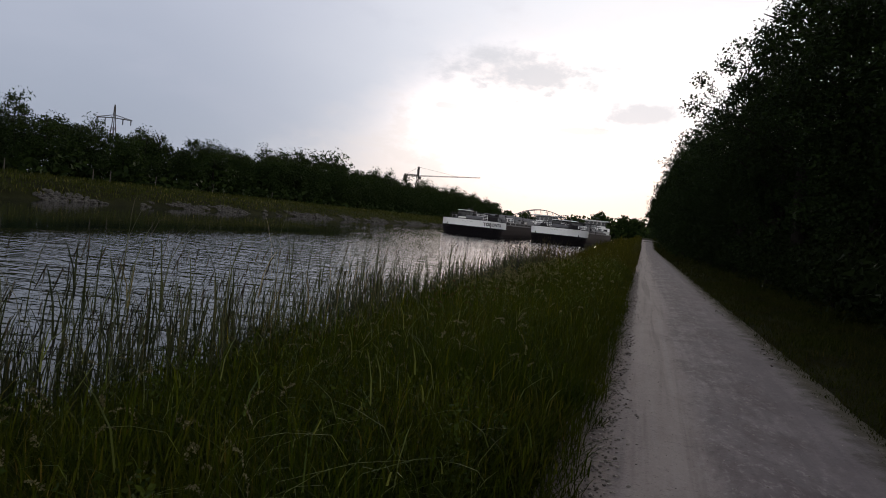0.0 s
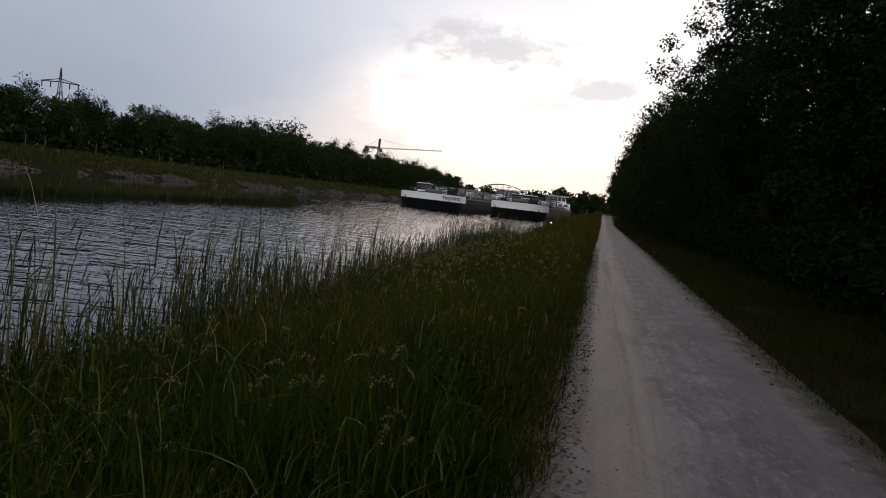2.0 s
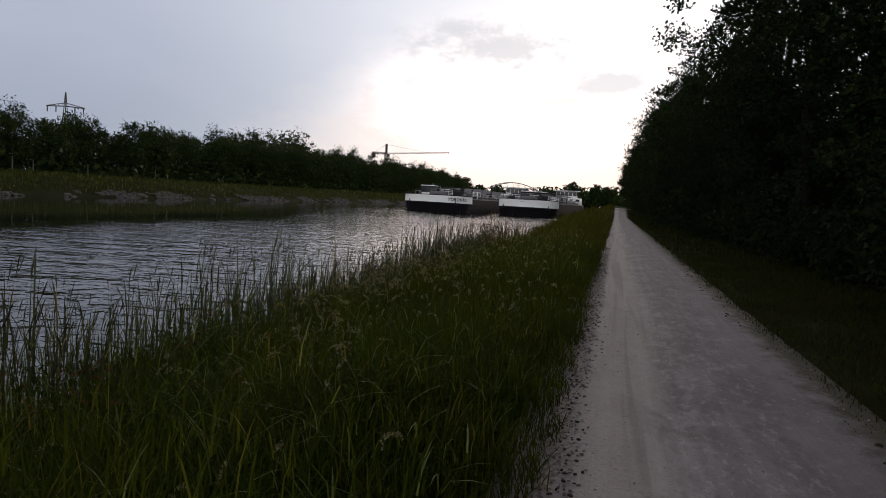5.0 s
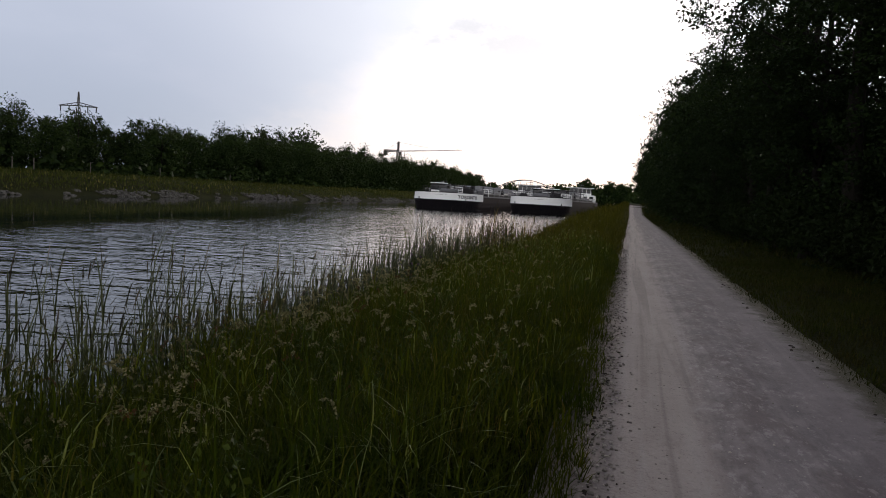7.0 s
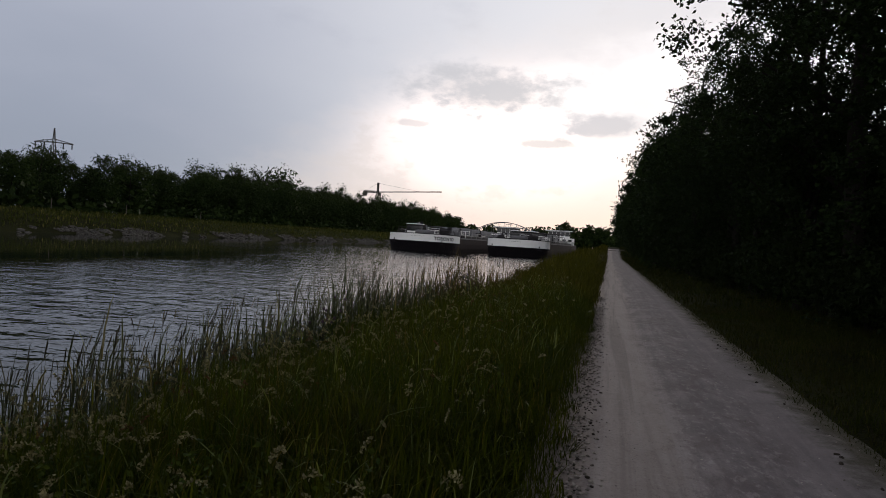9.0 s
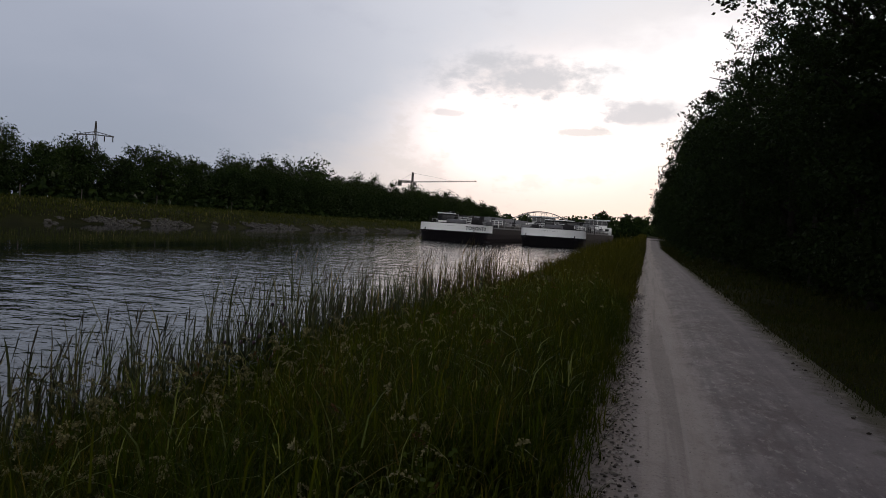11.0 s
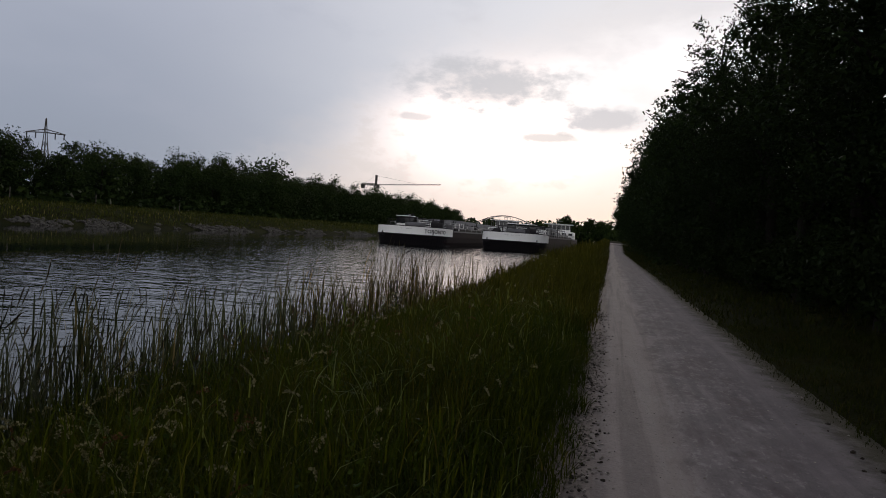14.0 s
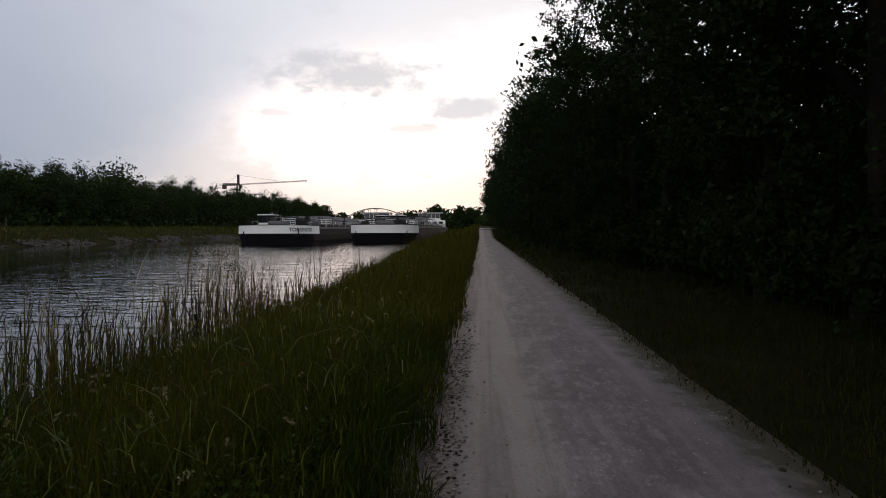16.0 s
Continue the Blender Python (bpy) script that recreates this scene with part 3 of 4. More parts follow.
stuff("wood_foliage", mesh_from("wood_foliage", v, [f], LEAF_NEAR), "dense foliage deep in the wood, shade put into its colour", "woods")

# far bank: a belt of broad trees and bushes
BELT = "trees along the far bank"
belt = [make_tree("deciduous_tree", 9.2 + 1.2 * k, 4.1, -1.6, 78, 66, 0.34, LEAF_FAR, 80 + k, spread=0.62, twigs=1, even=0.75, label="broad green deciduous tree on the far bank", group=BELT) for k in range(4)]
y = -12.0
while y < 352:
    s = rr.uniform(0.79, 1.01)
    s *= float(np.interp(y, [0, 60, 110, 160, 190, 230, 352], [0.99, 1.0, 1.05, 1.22, 1.18, 1.26, 1.32]))
    plant("belt", belt, -75 + rr.uniform(-1.2, 1.0), y, s)
    y += rr.uniform(3.6, 5.2)
y = -10.0
while y < 352:
    plant("belt", belt, -81.5 + rr.uniform(-2, 2), y, rr.uniform(0.95, 1.08) * float(np.interp(y, [0, 105, 140, 200, 260, 352], [0.88, 0.91, 1.16, 1.28, 1.26, 1.30])))
    y += rr.uniform(4.2, 5.6)
r = np.random.default_rng(72)
k = 8000
y = r.uniform(-30, 360, k)
c = np.stack([-72.6 + r.normal(0, 1.3, k), y, 1.9 + np.abs(r.normal(0, 1.3, k)) * (1 + 0.4 * waves(y * 0, y, 9, 3))], 1)
c = np.concatenate([c, np.stack([r.uniform(-83, -78, 5000), r.uniform(-30, 360, 5000), 1.5 + 5.0 * r.uniform(0, 1, 5000)], 1)])
v, f = leaves(c, 0.95, r)
stuff("bank_bushes", mesh_from("bank_bushes", v, [f], LEAF_FAR), "low green bushes under the far trees", "bushes")
feather = make_tree("slender_tree", 15.5, 1.7, 6.0, 30, 16, 0.42, LEAF_FAR, 95, label="slender tree with sparse crown above the belt", group=BELT)
place(feather, -100, 175, 1.8, 0.0, 1.0, True)
domed = make_tree("domed_tree", 17.0, 9.0, 1.0, 110, 30, 0.8, LEAF_FAR, 96, spread=0.8, label="large round-crowned tree behind the belt", group=BELT)
place(domed, -93, 192, 1.8, 0.0, 1.0, True)

# woods closing the canal in the distance
r = np.random.default_rng(99)
k = 170
wx, wy = r.uniform(-150, 70, k), r.uniform(428, 475, k)
wh = r.uniform(8, 12.5, k) + np.interp(wx, [-60, -20, 20], [0, 3.5, 5.0])
wx[:36], wy[:36], wh[:36] = r.uniform(-45, 30, 36), r.uniform(402, 424, 36), r.uniform(5, 8, 36)
c = np.repeat(np.stack([wx, wy, wh * 0.5 + 0.4], 1), 110, 0)
c = c + unit(r.normal(size=c.shape)) * r.uniform(0.4, 1.0, (len(c), 1)) * np.repeat(np.stack([wh * 0.42, wh * 0.42, wh * 0.5], 1), 110, 0)
v, f = leaves(c, 2.2, r)
stuff("far_woods", mesh_from("far_woods", v, [f], LEAF_FAR), "distant green woods closing the canal", "woods")
lone = make_tree("round_tree", 16.0, 5.5, 1.0, 90, 40, 1.0, LEAF_FAR, 97, label="distant round-crowned tree above the woods", group="distant trees")
place(lone, -27, 415, 0.4, 0.0, 1.0, True)
place(lone, -12, 418, 0.4, 1.9, 0.95, False)
place(lone, -5, 408, 0.4, 3.9, 0.85, False)


# ---------- meadow, reeds, verge ----------
def ground_z(x, y):
    return land(x, y)


def scatter_blades(name, count, x0, x1, y0, y1, tall, wide, mat, seed, label, segs=3, bendy=(0.1, 0.75), tall_by=None, category="grass", lift=0.0):
    r = np.random.default_rng(seed)
    x, y = r.uniform(x0, x1, count), r.uniform(y0, y1, count)
    h = tall * r.uniform(0.55, 1.25, count) * (1 + 0.28 * waves(x, y, 1.7, seed) + 0.18 * waves(x, y, 5.0, seed + 1))
    if x1 < 0:
        h = np.where(x > np.interp(y, [5, 9, 15, 20], [-0.27, -0.14, -0.15, -0.24]) + 0.11 * waves(x * 0, y, 1.1, 77) + 0.08 * waves(x * 0, y, 0.35, 78), 0.0, h)
    if x0 > -10 and x1 < 0:
        h = h * np.interp(y, [34, 45, 62, 90, 125, 170], [1.0, 1.2, 1.7, 2.1, 2.1, 0.8])
    if 1.7 < x0 < 3:
        h = np.where(x < 1.98 + 0.06 * waves(x * 0, y, 1.3, 87) + 0.07 * waves(x * 0, y, 0.25, 88) + 0.13 * np.random.default_rng(seed + 5).normal(size=count), 0.0, h)
    if tall_by is not None:
        h = h * tall_by(x)
    keep = h > 0.03
    x, y, h = x[keep], y[keep], h[keep]
    k = len(x)
    base = np.stack([x, y, ground_z(x, y) - 0.02], 1)
    if lift:
        up = r.uniform(0, lift, k)
        base[:, 2] += up * h
        h = h * (0.75 - 0.5 * up)
    v, q, t, tip = blades(base, h, wide * r.uniform(0.6, 1.4, k), r.uniform(0, 6.28, k), r.uniform(*bendy, k), segs)
    return stuff(name, mesh_from(name, v, [q, t], mat), label, category)


def meadow_height(x):
    return np.interp(x, [-4.8, -4.2, -3.7, -3.0, -2.2, -1.0, -0.5, -0.15], [0.72, 0.93, 1.06, 1.08, 1.04, 0.95, 0.62, 0.3])


scatter_blades("meadow_grass", 72000, -4.5, -0.12, 2.0, 30, 0.60, 0.0085, GRASS, 201, "tall uncut green grass between path and canal", bendy=(0.1, 1.1), tall_by=meadow_height)
scatter_blades("meadow_grass", 78000, -4.4, -0.16, 2.0, 30, 0.58, 0.0078, GRASS, 206, "short curling grass leaves in the meadow", 3, (0.2, 1.0), meadow_height, lift=1.0)
scatter_blades("meadow_grass", 26000, -4.5, -0.9, 15, 31, 0.62, 0.0085, GRASS_BACKLIT, 207, "grass between path and canal, warm backlight in its colour", 2, tall_by=meadow_height)
scatter_blades("meadow_grass", 45000, -4.6, -0.12, 30, 62, 0.68, 0.020, GRASS_BACKLIT, 202, "tall uncut green grass between path and canal", 2, tall_by=meadow_height)
scatter_blades("meadow_grass", 28000, -4.8, -0.10, 62, 170, 0.68, 0.065, GRASS_BACKLIT, 203, "tall uncut green grass between path and canal", 2, tall_by=meadow_height)
scatter_blades("meadow_grass", 10000, -5.0, -0.10, 170, 330, 0.68, 0.13, GRASS, 204, "tall uncut green grass between path and canal", 2, tall_by=meadow_height)


scatter_blades("meadow_grass", 7000, -4.2, -0.45, 2, 32, 0.66, 0.0085, BLADE, 205, "broad pale green blades in the meadow", 3, (0.4, 1.5), tall_by=meadow_height, lift=1.0)


def verge_height(x):
    return np.interp(x, [1.85, 2.1, 2.4, 3.2, 6.5], [0.34, 0.55, 0.8, 1.0, 1.3])


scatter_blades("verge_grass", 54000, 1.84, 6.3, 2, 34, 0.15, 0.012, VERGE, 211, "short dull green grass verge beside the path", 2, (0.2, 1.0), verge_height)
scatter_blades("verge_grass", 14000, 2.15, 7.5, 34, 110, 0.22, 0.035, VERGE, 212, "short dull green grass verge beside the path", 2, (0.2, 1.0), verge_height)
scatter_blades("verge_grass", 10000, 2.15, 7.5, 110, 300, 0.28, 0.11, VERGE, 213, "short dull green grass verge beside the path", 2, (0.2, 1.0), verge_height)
scatter_blades("bank_grass", 22000, -71.5, -59.4, -15, 170, 0.45, 0.085, BANK_GRASS, 214, "rough green grass on the far bank", 2)
scatter_blades("bank_grass", 16000, -71.5, -59.4, 170, 370, 0.6, 0.16, BANK_GRASS, 215, "rough green grass on the far bank", 2)


def reed_bed(name, count, y0, y1, wide, seed, segs, mat):
    r = np.random.default_rng(seed)
    x = -4.2 + np.clip(r.normal(0, 0.38, count), -0.75, 0.75)
    y = r.uniform(y0, y1, count)
    thick = 0.5 + 0.5 * waves(x * 0.2, y, 2.6, seed)
    keep = r.uniform(0, 1, count) < 0.15 + 0.7 * thick
    x, y = x[keep], y[keep]
    k = len(x)
    far = np.interp(y, [0, 10, 14, 18, 21, 25, 32, 40, 50, 150], [1.2, 1.25, 1.12, 0.92, 1.12, 1.26, 1.18, 1.0, 0.88, 0.8])
    h = far * np.where(r.uniform(0, 1, k) < 0.62, r.uniform(0.5, 0.95, k), r.uniform(0.88, 1.34, k)) * (1 + 0.14 * waves(x, y, 3.0, seed + 2)) * np.where(r.uniform(0, 1, k) < 0.05, 1.18, 1.0)
    base = np.stack([x, y, np.maximum(ground_z(x, y), WATER_Z - 0.25)], 1)
    turn, bend = r.normal(0.4, 0.9, k), r.uniform(0.0, 0.16, k) + np.where(r.uniform(0, 1, k) < 0.08, 0.3, 0)
    v, q, t, tip = blades(base, h, np.full(k, wide), turn, bend, segs)
    vs, qs, ts, o = [v], [q], [t], len(v)
    for j in range(2):
        s = r.uniform(0.25, 0.75, k)
        lean = np.stack([np.cos(turn), np.sin(turn), np.zeros(k)], 1)
        at = base + lean * (h * bend * s * s)[:, None] + np.array([0, 0, 1.0]) * (h * s * (1 - 0.35 * bend * s))[:, None]
        v, q, t, _ = blades(at, h * r.uniform(0.25, 0.5, k), wide * r.uniform(0.9, 1.5, k), r.uniform(0, 6.28, k), r.uniform(0.12, 0.5, k), segs)
        vs.append(v), qs.append(q + o), ts.append(t + o)
        o += len(v)
    stuff(name, mesh_from(name, np.concatenate(vs), [np.concatenate(qs), np.concatenate(ts)], mat), "upright reeds along the water's edge", "reeds")
    # slim brown spindles on the taller tips
    pick = (r.uniform(0, 1, k) < 0.8) & (h > 0.75 * far)
    way_ = unit(np.stack([np.cos(turn) * (0.12 + 2 * bend), np.sin(turn) * (0.12 + 2 * bend), np.full(k, 1.0)], 1)[pick])
    c, m = tip[pick], int(pick.sum())
    long_ = r.uniform(0.10, 0.22, (m, 1))
    e1 = unit(np.cross(way_, r.normal(size=(m, 3))))
    e2 = np.cross(way_, e1)
    fat = (0.0025 + wide * 0.2) * r.uniform(0.7, 1.4, (m, 1))
    rings = [c - way_ * long_ * 0.9 + e1 * 0.001]
    for st, wd in ((-0.5, 0.75), (-0.1, 1.0), (0.2, 0.5)):
        for ang in (0.0, 2.094, 4.189):
            rings.append(c + way_ * long_ * st + (e1 * math.cos(ang) + e2 * math.sin(ang)) * fat * wd)
    rings.append(c + way_ * long_ * 0.5 + np.stack([np.cos(turn), np.sin(turn), np.full(k, -0.3)], 1)[pick] * long_ * 0.25)
    v = np.stack(rings, 1).reshape(-1, 3)
    i = np.arange(m)[:, None] * 11
    tri = [np.concatenate([i, i + 1 + j, i + 1 + (j + 1) % 3], 1) for j in range(3)]
    tri += [np.concatenate([i + 10, i + 7 + j, i + 7 + (j + 1) % 3], 1) for j in range(3)]
    quad = [np.concatenate([i + 1 + 3 * lv + j, i + 1 + 3 * lv + (j + 1) % 3, i + 4 + 3 * lv + (j + 1) % 3, i + 4 + 3 * lv + j], 1) for lv in range(2) for j in range(3)]
    stuff("reed_heads", mesh_from("reed_heads", v, [np.concatenate(tri), np.concatenate(quad)], PLUME_DARK), "brown flower heads of the reeds", "reeds")


PLUME_DARK = leafy("reed_heads", (0.035, 0.030, 0.020), (0.11, 0.085, 0.05), thin=0.3)
reed_bed("reed_bed", 5400, 1.5, 27, 0.0132, 301, 3, REED)
reed_bed("reed_bed", 1500, 27, 34, 0.0125, 304, 3, REED_DRY_LIT)
reed_bed("reed_bed", 1900, 34, 75, 0.017, 302, 2, REED_DRY_LIT)
reed_bed("reed_bed", 2000, 75, 150, 0.045, 303, 2, REED_DRY_LIT)


def plumes(count, y0, y1, seed, size, mat=None, name="grass_plumes", label="pale feathery seed heads of the meadow grass"):
    """Flowering grass stalks with pale feathery heads."""
    r = np.random.default_rng(seed)
    x, y = r.uniform(-4.0, -0.7, count), r.uniform(y0, y1, count)
    keep = r.uniform(-1, 1, count) < waves(x, y, 2.6, seed) - np.interp(x, [-2.6, -1.2], [0.0, 0.9])
    x, y = x[keep], y[keep]
    k = len(x)
    h = r.uniform(0.42, 0.98, k)
    base = np.stack([x, y, ground_z(x, y)], 1)
    turn, bend = r.uniform(0, 6.28, k), r.uniform(0.05, 0.6, k)
    v, q, t, tip = blades(base, h, np.full(k, size * 0.2), turn, bend)
    stuff("grass_stalks", mesh_from("grass_stalks", v, [q, t], GRASS), "thin flowering stalks in the meadow", "grass")
    # the head arches over and hangs
    m = 40
    s = np.tile(np.linspace(0, 1, m), k)[:, None]
    out_ = np.repeat(np.stack([np.cos(turn), np.sin(turn), np.zeros(k)], 1), m, 0)
    arch = np.repeat(r.uniform(0.08, 1.6, k), m)[:, None]
    run = np.repeat(r.uniform(0.05, 0.17, k), m)[:, None]
    c = np.repeat(tip, m, 0) + out_ * run * np.sin(s * arch) / arch ** 0.5
    c[:, 2:] += run * (s * 0.75 - arch * s * s * 0.8)
    c = c + r.normal(size=(k * m, 3)) * (np.repeat(r.uniform(0.003, 0.011, k), m)[:, None] * np.sin(0.3 + s * 2.6))
    v, f = leaves(c, size * 1.7, r, 0.6)
    stuff(name, mesh_from(name, v, [f], mat or PLUME), label, "grass")


plumes(900, 2, 14, 401, 0.008)
plumes(2700, 12, 22.0, 403, 0.0095)
plumes(260, 22.0, 30, 405, 0.0085)
SORREL = leafy("sorrel_heads", (0.060, 0.034, 0.018), (0.15, 0.085, 0.045), thin=0.3, gloss=0.03)
plumes(700, 9, 34, 404, 0.008, SORREL, "sorrel_heads", "reddish brown sorrel heads above the meadow grass")
plumes(230, 23, 50, 402, 0.012)


def weeds(count, y0, y1, seed, x0=-4.1, x1=-0.7, leaf=0.036):
    """Leafy nettle-like stems in loose patches."""
    r = np.random.default_rng(seed)
    x, y = r.uniform(x0, x1, count), r.uniform(y0, y1, count)
    keep = 0.0 < waves(x, y, 4.0, seed)
    x, y = x[keep], y[keep]
    k = len(x)
    h = r.uniform(0.35, 0.75, k)
    m = 20
    s = np.tile(np.linspace(0.25, 1.0, m), k)
    c = np.stack([np.repeat(x, m), np.repeat(y, m), np.repeat(ground_z(x, y), m) + np.repeat(h, m) * s], 1)
    c[:, :2] += r.normal(size=(k * m, 2)) * (0.06 * (1.3 - s))[:, None]
    v, f = leaves(c, leaf, r, 0.2)
    stuff("weeds", mesh_from("weeds", v, [f], WEED), "leafy green weeds among the grass", "weeds")


weeds(3400, 1, 32, 451)
weeds(900, 5, 32, 452, -4.3, -3.3, 0.052)


# ---------- stones ----------
def stones(name, at, size, seed, label, mat):
    r = np.random.default_rng(seed)
    bm = bmesh.new()
    bmesh.ops.create_icosphere(bm, subdivisions=1, radius=1.0)
    tv = np.array([q.co[:] for q in bm.verts])
    tf = np.array([[q.index for q in fc.verts] for fc in bm.faces])
    bm.free()
    k = len(at)
    s = size * r.uniform(0.5, 1.5, (k, 1, 1)) * r.uniform(0.6, 1.25, (k, 1, 3)) * [1, 1, 0.65]
    v = tv[None] * s * r.uniform(0.78, 1.15, (k, len(tv), 1))
    a = r.uniform(0, 6.28, k)
    ca, sa = np.cos(a)[:, None], np.sin(a)[:, None]
    v = np.stack([v[..., 0] * ca - v[..., 1] * sa, v[..., 0] * sa + v[..., 1] * ca, v[..., 2]], 2) + at[:, None, :]
    f = tf[None] + (np.arange(k) * len(tv))[:, None, None]
    return stuff(name, mesh_from(name, v.reshape(-1, 3), [f.reshape(-1, 3)], mat), label, "stones")


r = np.random.default_rng(500)
k = 11000
x, y = r.uniform(-60.6, -58.0, k), r.uniform(-10, 260, k)
keep = (waves(x * 0.3, y, 14, 12) + 0.5 * waves(x, y, 4, 13)) > -0.05 + 0.9 * np.clip(-59.7 - x, 0, 1)
x, y = x[keep], y[keep]
stones("riprap", np.stack([x, y, ground_z(x, y) + 0.07], 1), 0.19, 501, "pale broken stones lining the far bank", STONE)
k = 5200
x, y = -0.15 + r.normal(0, 0.09, k), r.uniform(1.5, 34, k)
keep = waves(x * 0, y, 5, 14) > -0.5
stones("edge_gravel", np.stack([x, y, path_top(x, y) + 0.004], 1)[keep], 0.012, 502, "loose gravel along the path's edge", PEBBLE)
k = 1100
x, y = r.uniform(-0.2, 2.25, k), r.uniform(1.5, 30, k)
stones("path_gravel", np.stack([x, y, path_top(x, y)], 1), 0.008, 503, "small loose stones on the path", PEBBLE)

k = 480
x, y = -0.13 + r.normal(0, 0.07, k), 7 + 28 * r.uniform(0, 1, k)
x = x + 0.05 * waves(x * 0, y, 1.4, 15)
stones("soil_clods", np.stack([x, y, path_top(x, y) + 0.004], 1), 0.0135, 504, "dark clods of soil along the path's edge", CLOD)

k = 26
x, y = 1.98 + r.normal(0, 0.05, k), r.uniform(9, 26, k)
stones("soil_clods", np.stack([x, y, path_top(x, y) + 0.004], 1), 0.019, 505, "dark clods of soil along the path's edge", CLOD)


def thistle(x, y, tall, seed):
    """A dark upright thistle: a ribbed stem, spiny leaves and round heads."""
    r = np.random.default_rng(seed)
    th = empty("thistle", (x, y, float(ground_z(np.array([x]), np.array([y]))[0])), label="tall dark thistle with spiny leaves among the reeds", category="plant", group="thistles by the water")
    st = [tube([(0, 0, -0.05), (0.02, 0.01, tall * 0.5), (0.0, 0.03, tall)], [0.012, 0.009, 0.005], 6)]
    tips = [(0.0, 0.03, tall)]
    for k in range(5):
        a_, z0 = r.uniform(0, 6.28), tall * r.uniform(0.5, 0.8)
        q = (0.16 * math.cos(a_), 0.16 * math.sin(a_), z0 + tall * 0.2)
        st.append(tube([(0.01, 0.01, z0), (q[0] * 0.6, q[1] * 0.6, z0 + tall * 0.08), q], [0.006, 0.005, 0.004], 5))
        tips.append(q)
    v, f = join_tubes(st)
    part_mesh("stem", mesh_from("stem", v, [f], THISTLE, True), th)
    k = 26
    z = r.uniform(0.1, 0.85, k) * tall
    v, q, t, _ = blades(np.stack([np.zeros(k), np.zeros(k), z], 1), np.full(k, 0.26) * (1.2 - z / tall), np.full(k, 0.05), r.uniform(0, 6.28, k), r.uniform(0.7, 1.3, k), 3)
    part_mesh("leaves", mesh_from("leaves", v, [q, t], THISTLE), th, "spiny dark leaves")
    for tip_ in tips:
        hd = bmesh.new()
        bmesh.ops.create_icosphere(hd, subdivisions=2, radius=0.016, matrix=Matrix.Translation(tip_) @ Matrix.Diagonal((1, 1, 1.25, 1)))
        part("flower_head", hd, THISTLE_HEAD, th, "dark round flower head")


thistle(-3.6, 29.8, 1.1, 601)
thistle(-3.45, 19.9, 1.05, 602)
thistle(-3.6, 20.6, 1.15, 603)

# ---------- fence posts of the far bank ----------
post = empty("fence_post", (0, 0, 0), label="grey weathered post on the far bank", category="post", group="posts on the far bank")
part("pole", rod(bmesh.new(), (0, 0, -0.3), (0, 0, 1.5), 0.07, 8, 0.06), WOODPOST, post)
part("post_cap", rod(bmesh.new(), (0, 0, 1.5), (0, 0, 1.6), 0.075, 8, 0.02), WOODPOST, post)
for k, py_ in enumerate((48, 60, 73, 76, 85, 99, 118)):
    m = pose(-70, py_, 1.85)
    if k == 0:
        post.matrix_basis = m
    else:
        copy_thing(post, m)


# ---------- ships ----------
def bow_outline(B, run, k=14):
    """Half outline of a blunt bow in plan, from the stem to the full beam."""
    pts = []
    for i in range(k + 1):
        th = math.pi / 2 * i / k
        pts.append((B * math.sin(th) ** 0.78, run * (1 - math.cos(th) ** 0.9)))
    return pts


def shell(levels, outline, length, sheer):
    """Sides of a hull between several heights; each level is (height, set back at the bow, width factor)."""
    bm = bmesh.new()
    rings = []
    for z, back, wf in levels:
        half = [(px_ * wf, py_ + back * (1 - py_ / (outline[-1][1] + 0.01)), z + sheer * max(0, 1 - py_ / 16) ** 2) for px_, py_ in outline]
        half += [(outline[-1][0] * wf, yy, z + sheer * max(0, 1 - yy / 16) ** 2) for yy in (8, 12, 16, 30, length * 0.6, length - 5)]
        half += [(outline[-1][0] * wf * 0.93, length - 1.5, z), (outline[-1][0] * wf * 0.7, length, z)]
        loop = [(-px_, py_, pz_) for px_, py_, pz_ in half[::-1]] + half[1:]
        rings.append([bm.verts.new(q) for q in loop])
    for lo, hi in zip(rings, rings[1:]):
        for i in range(len(lo) - 1):
            bm.faces.new((lo[i], lo[i + 1], hi[i + 1], hi[i]))
        bm.faces.new((lo[-1], lo[0], hi[0], hi[-1]))
    return bm, rings


SHEER = 0.14


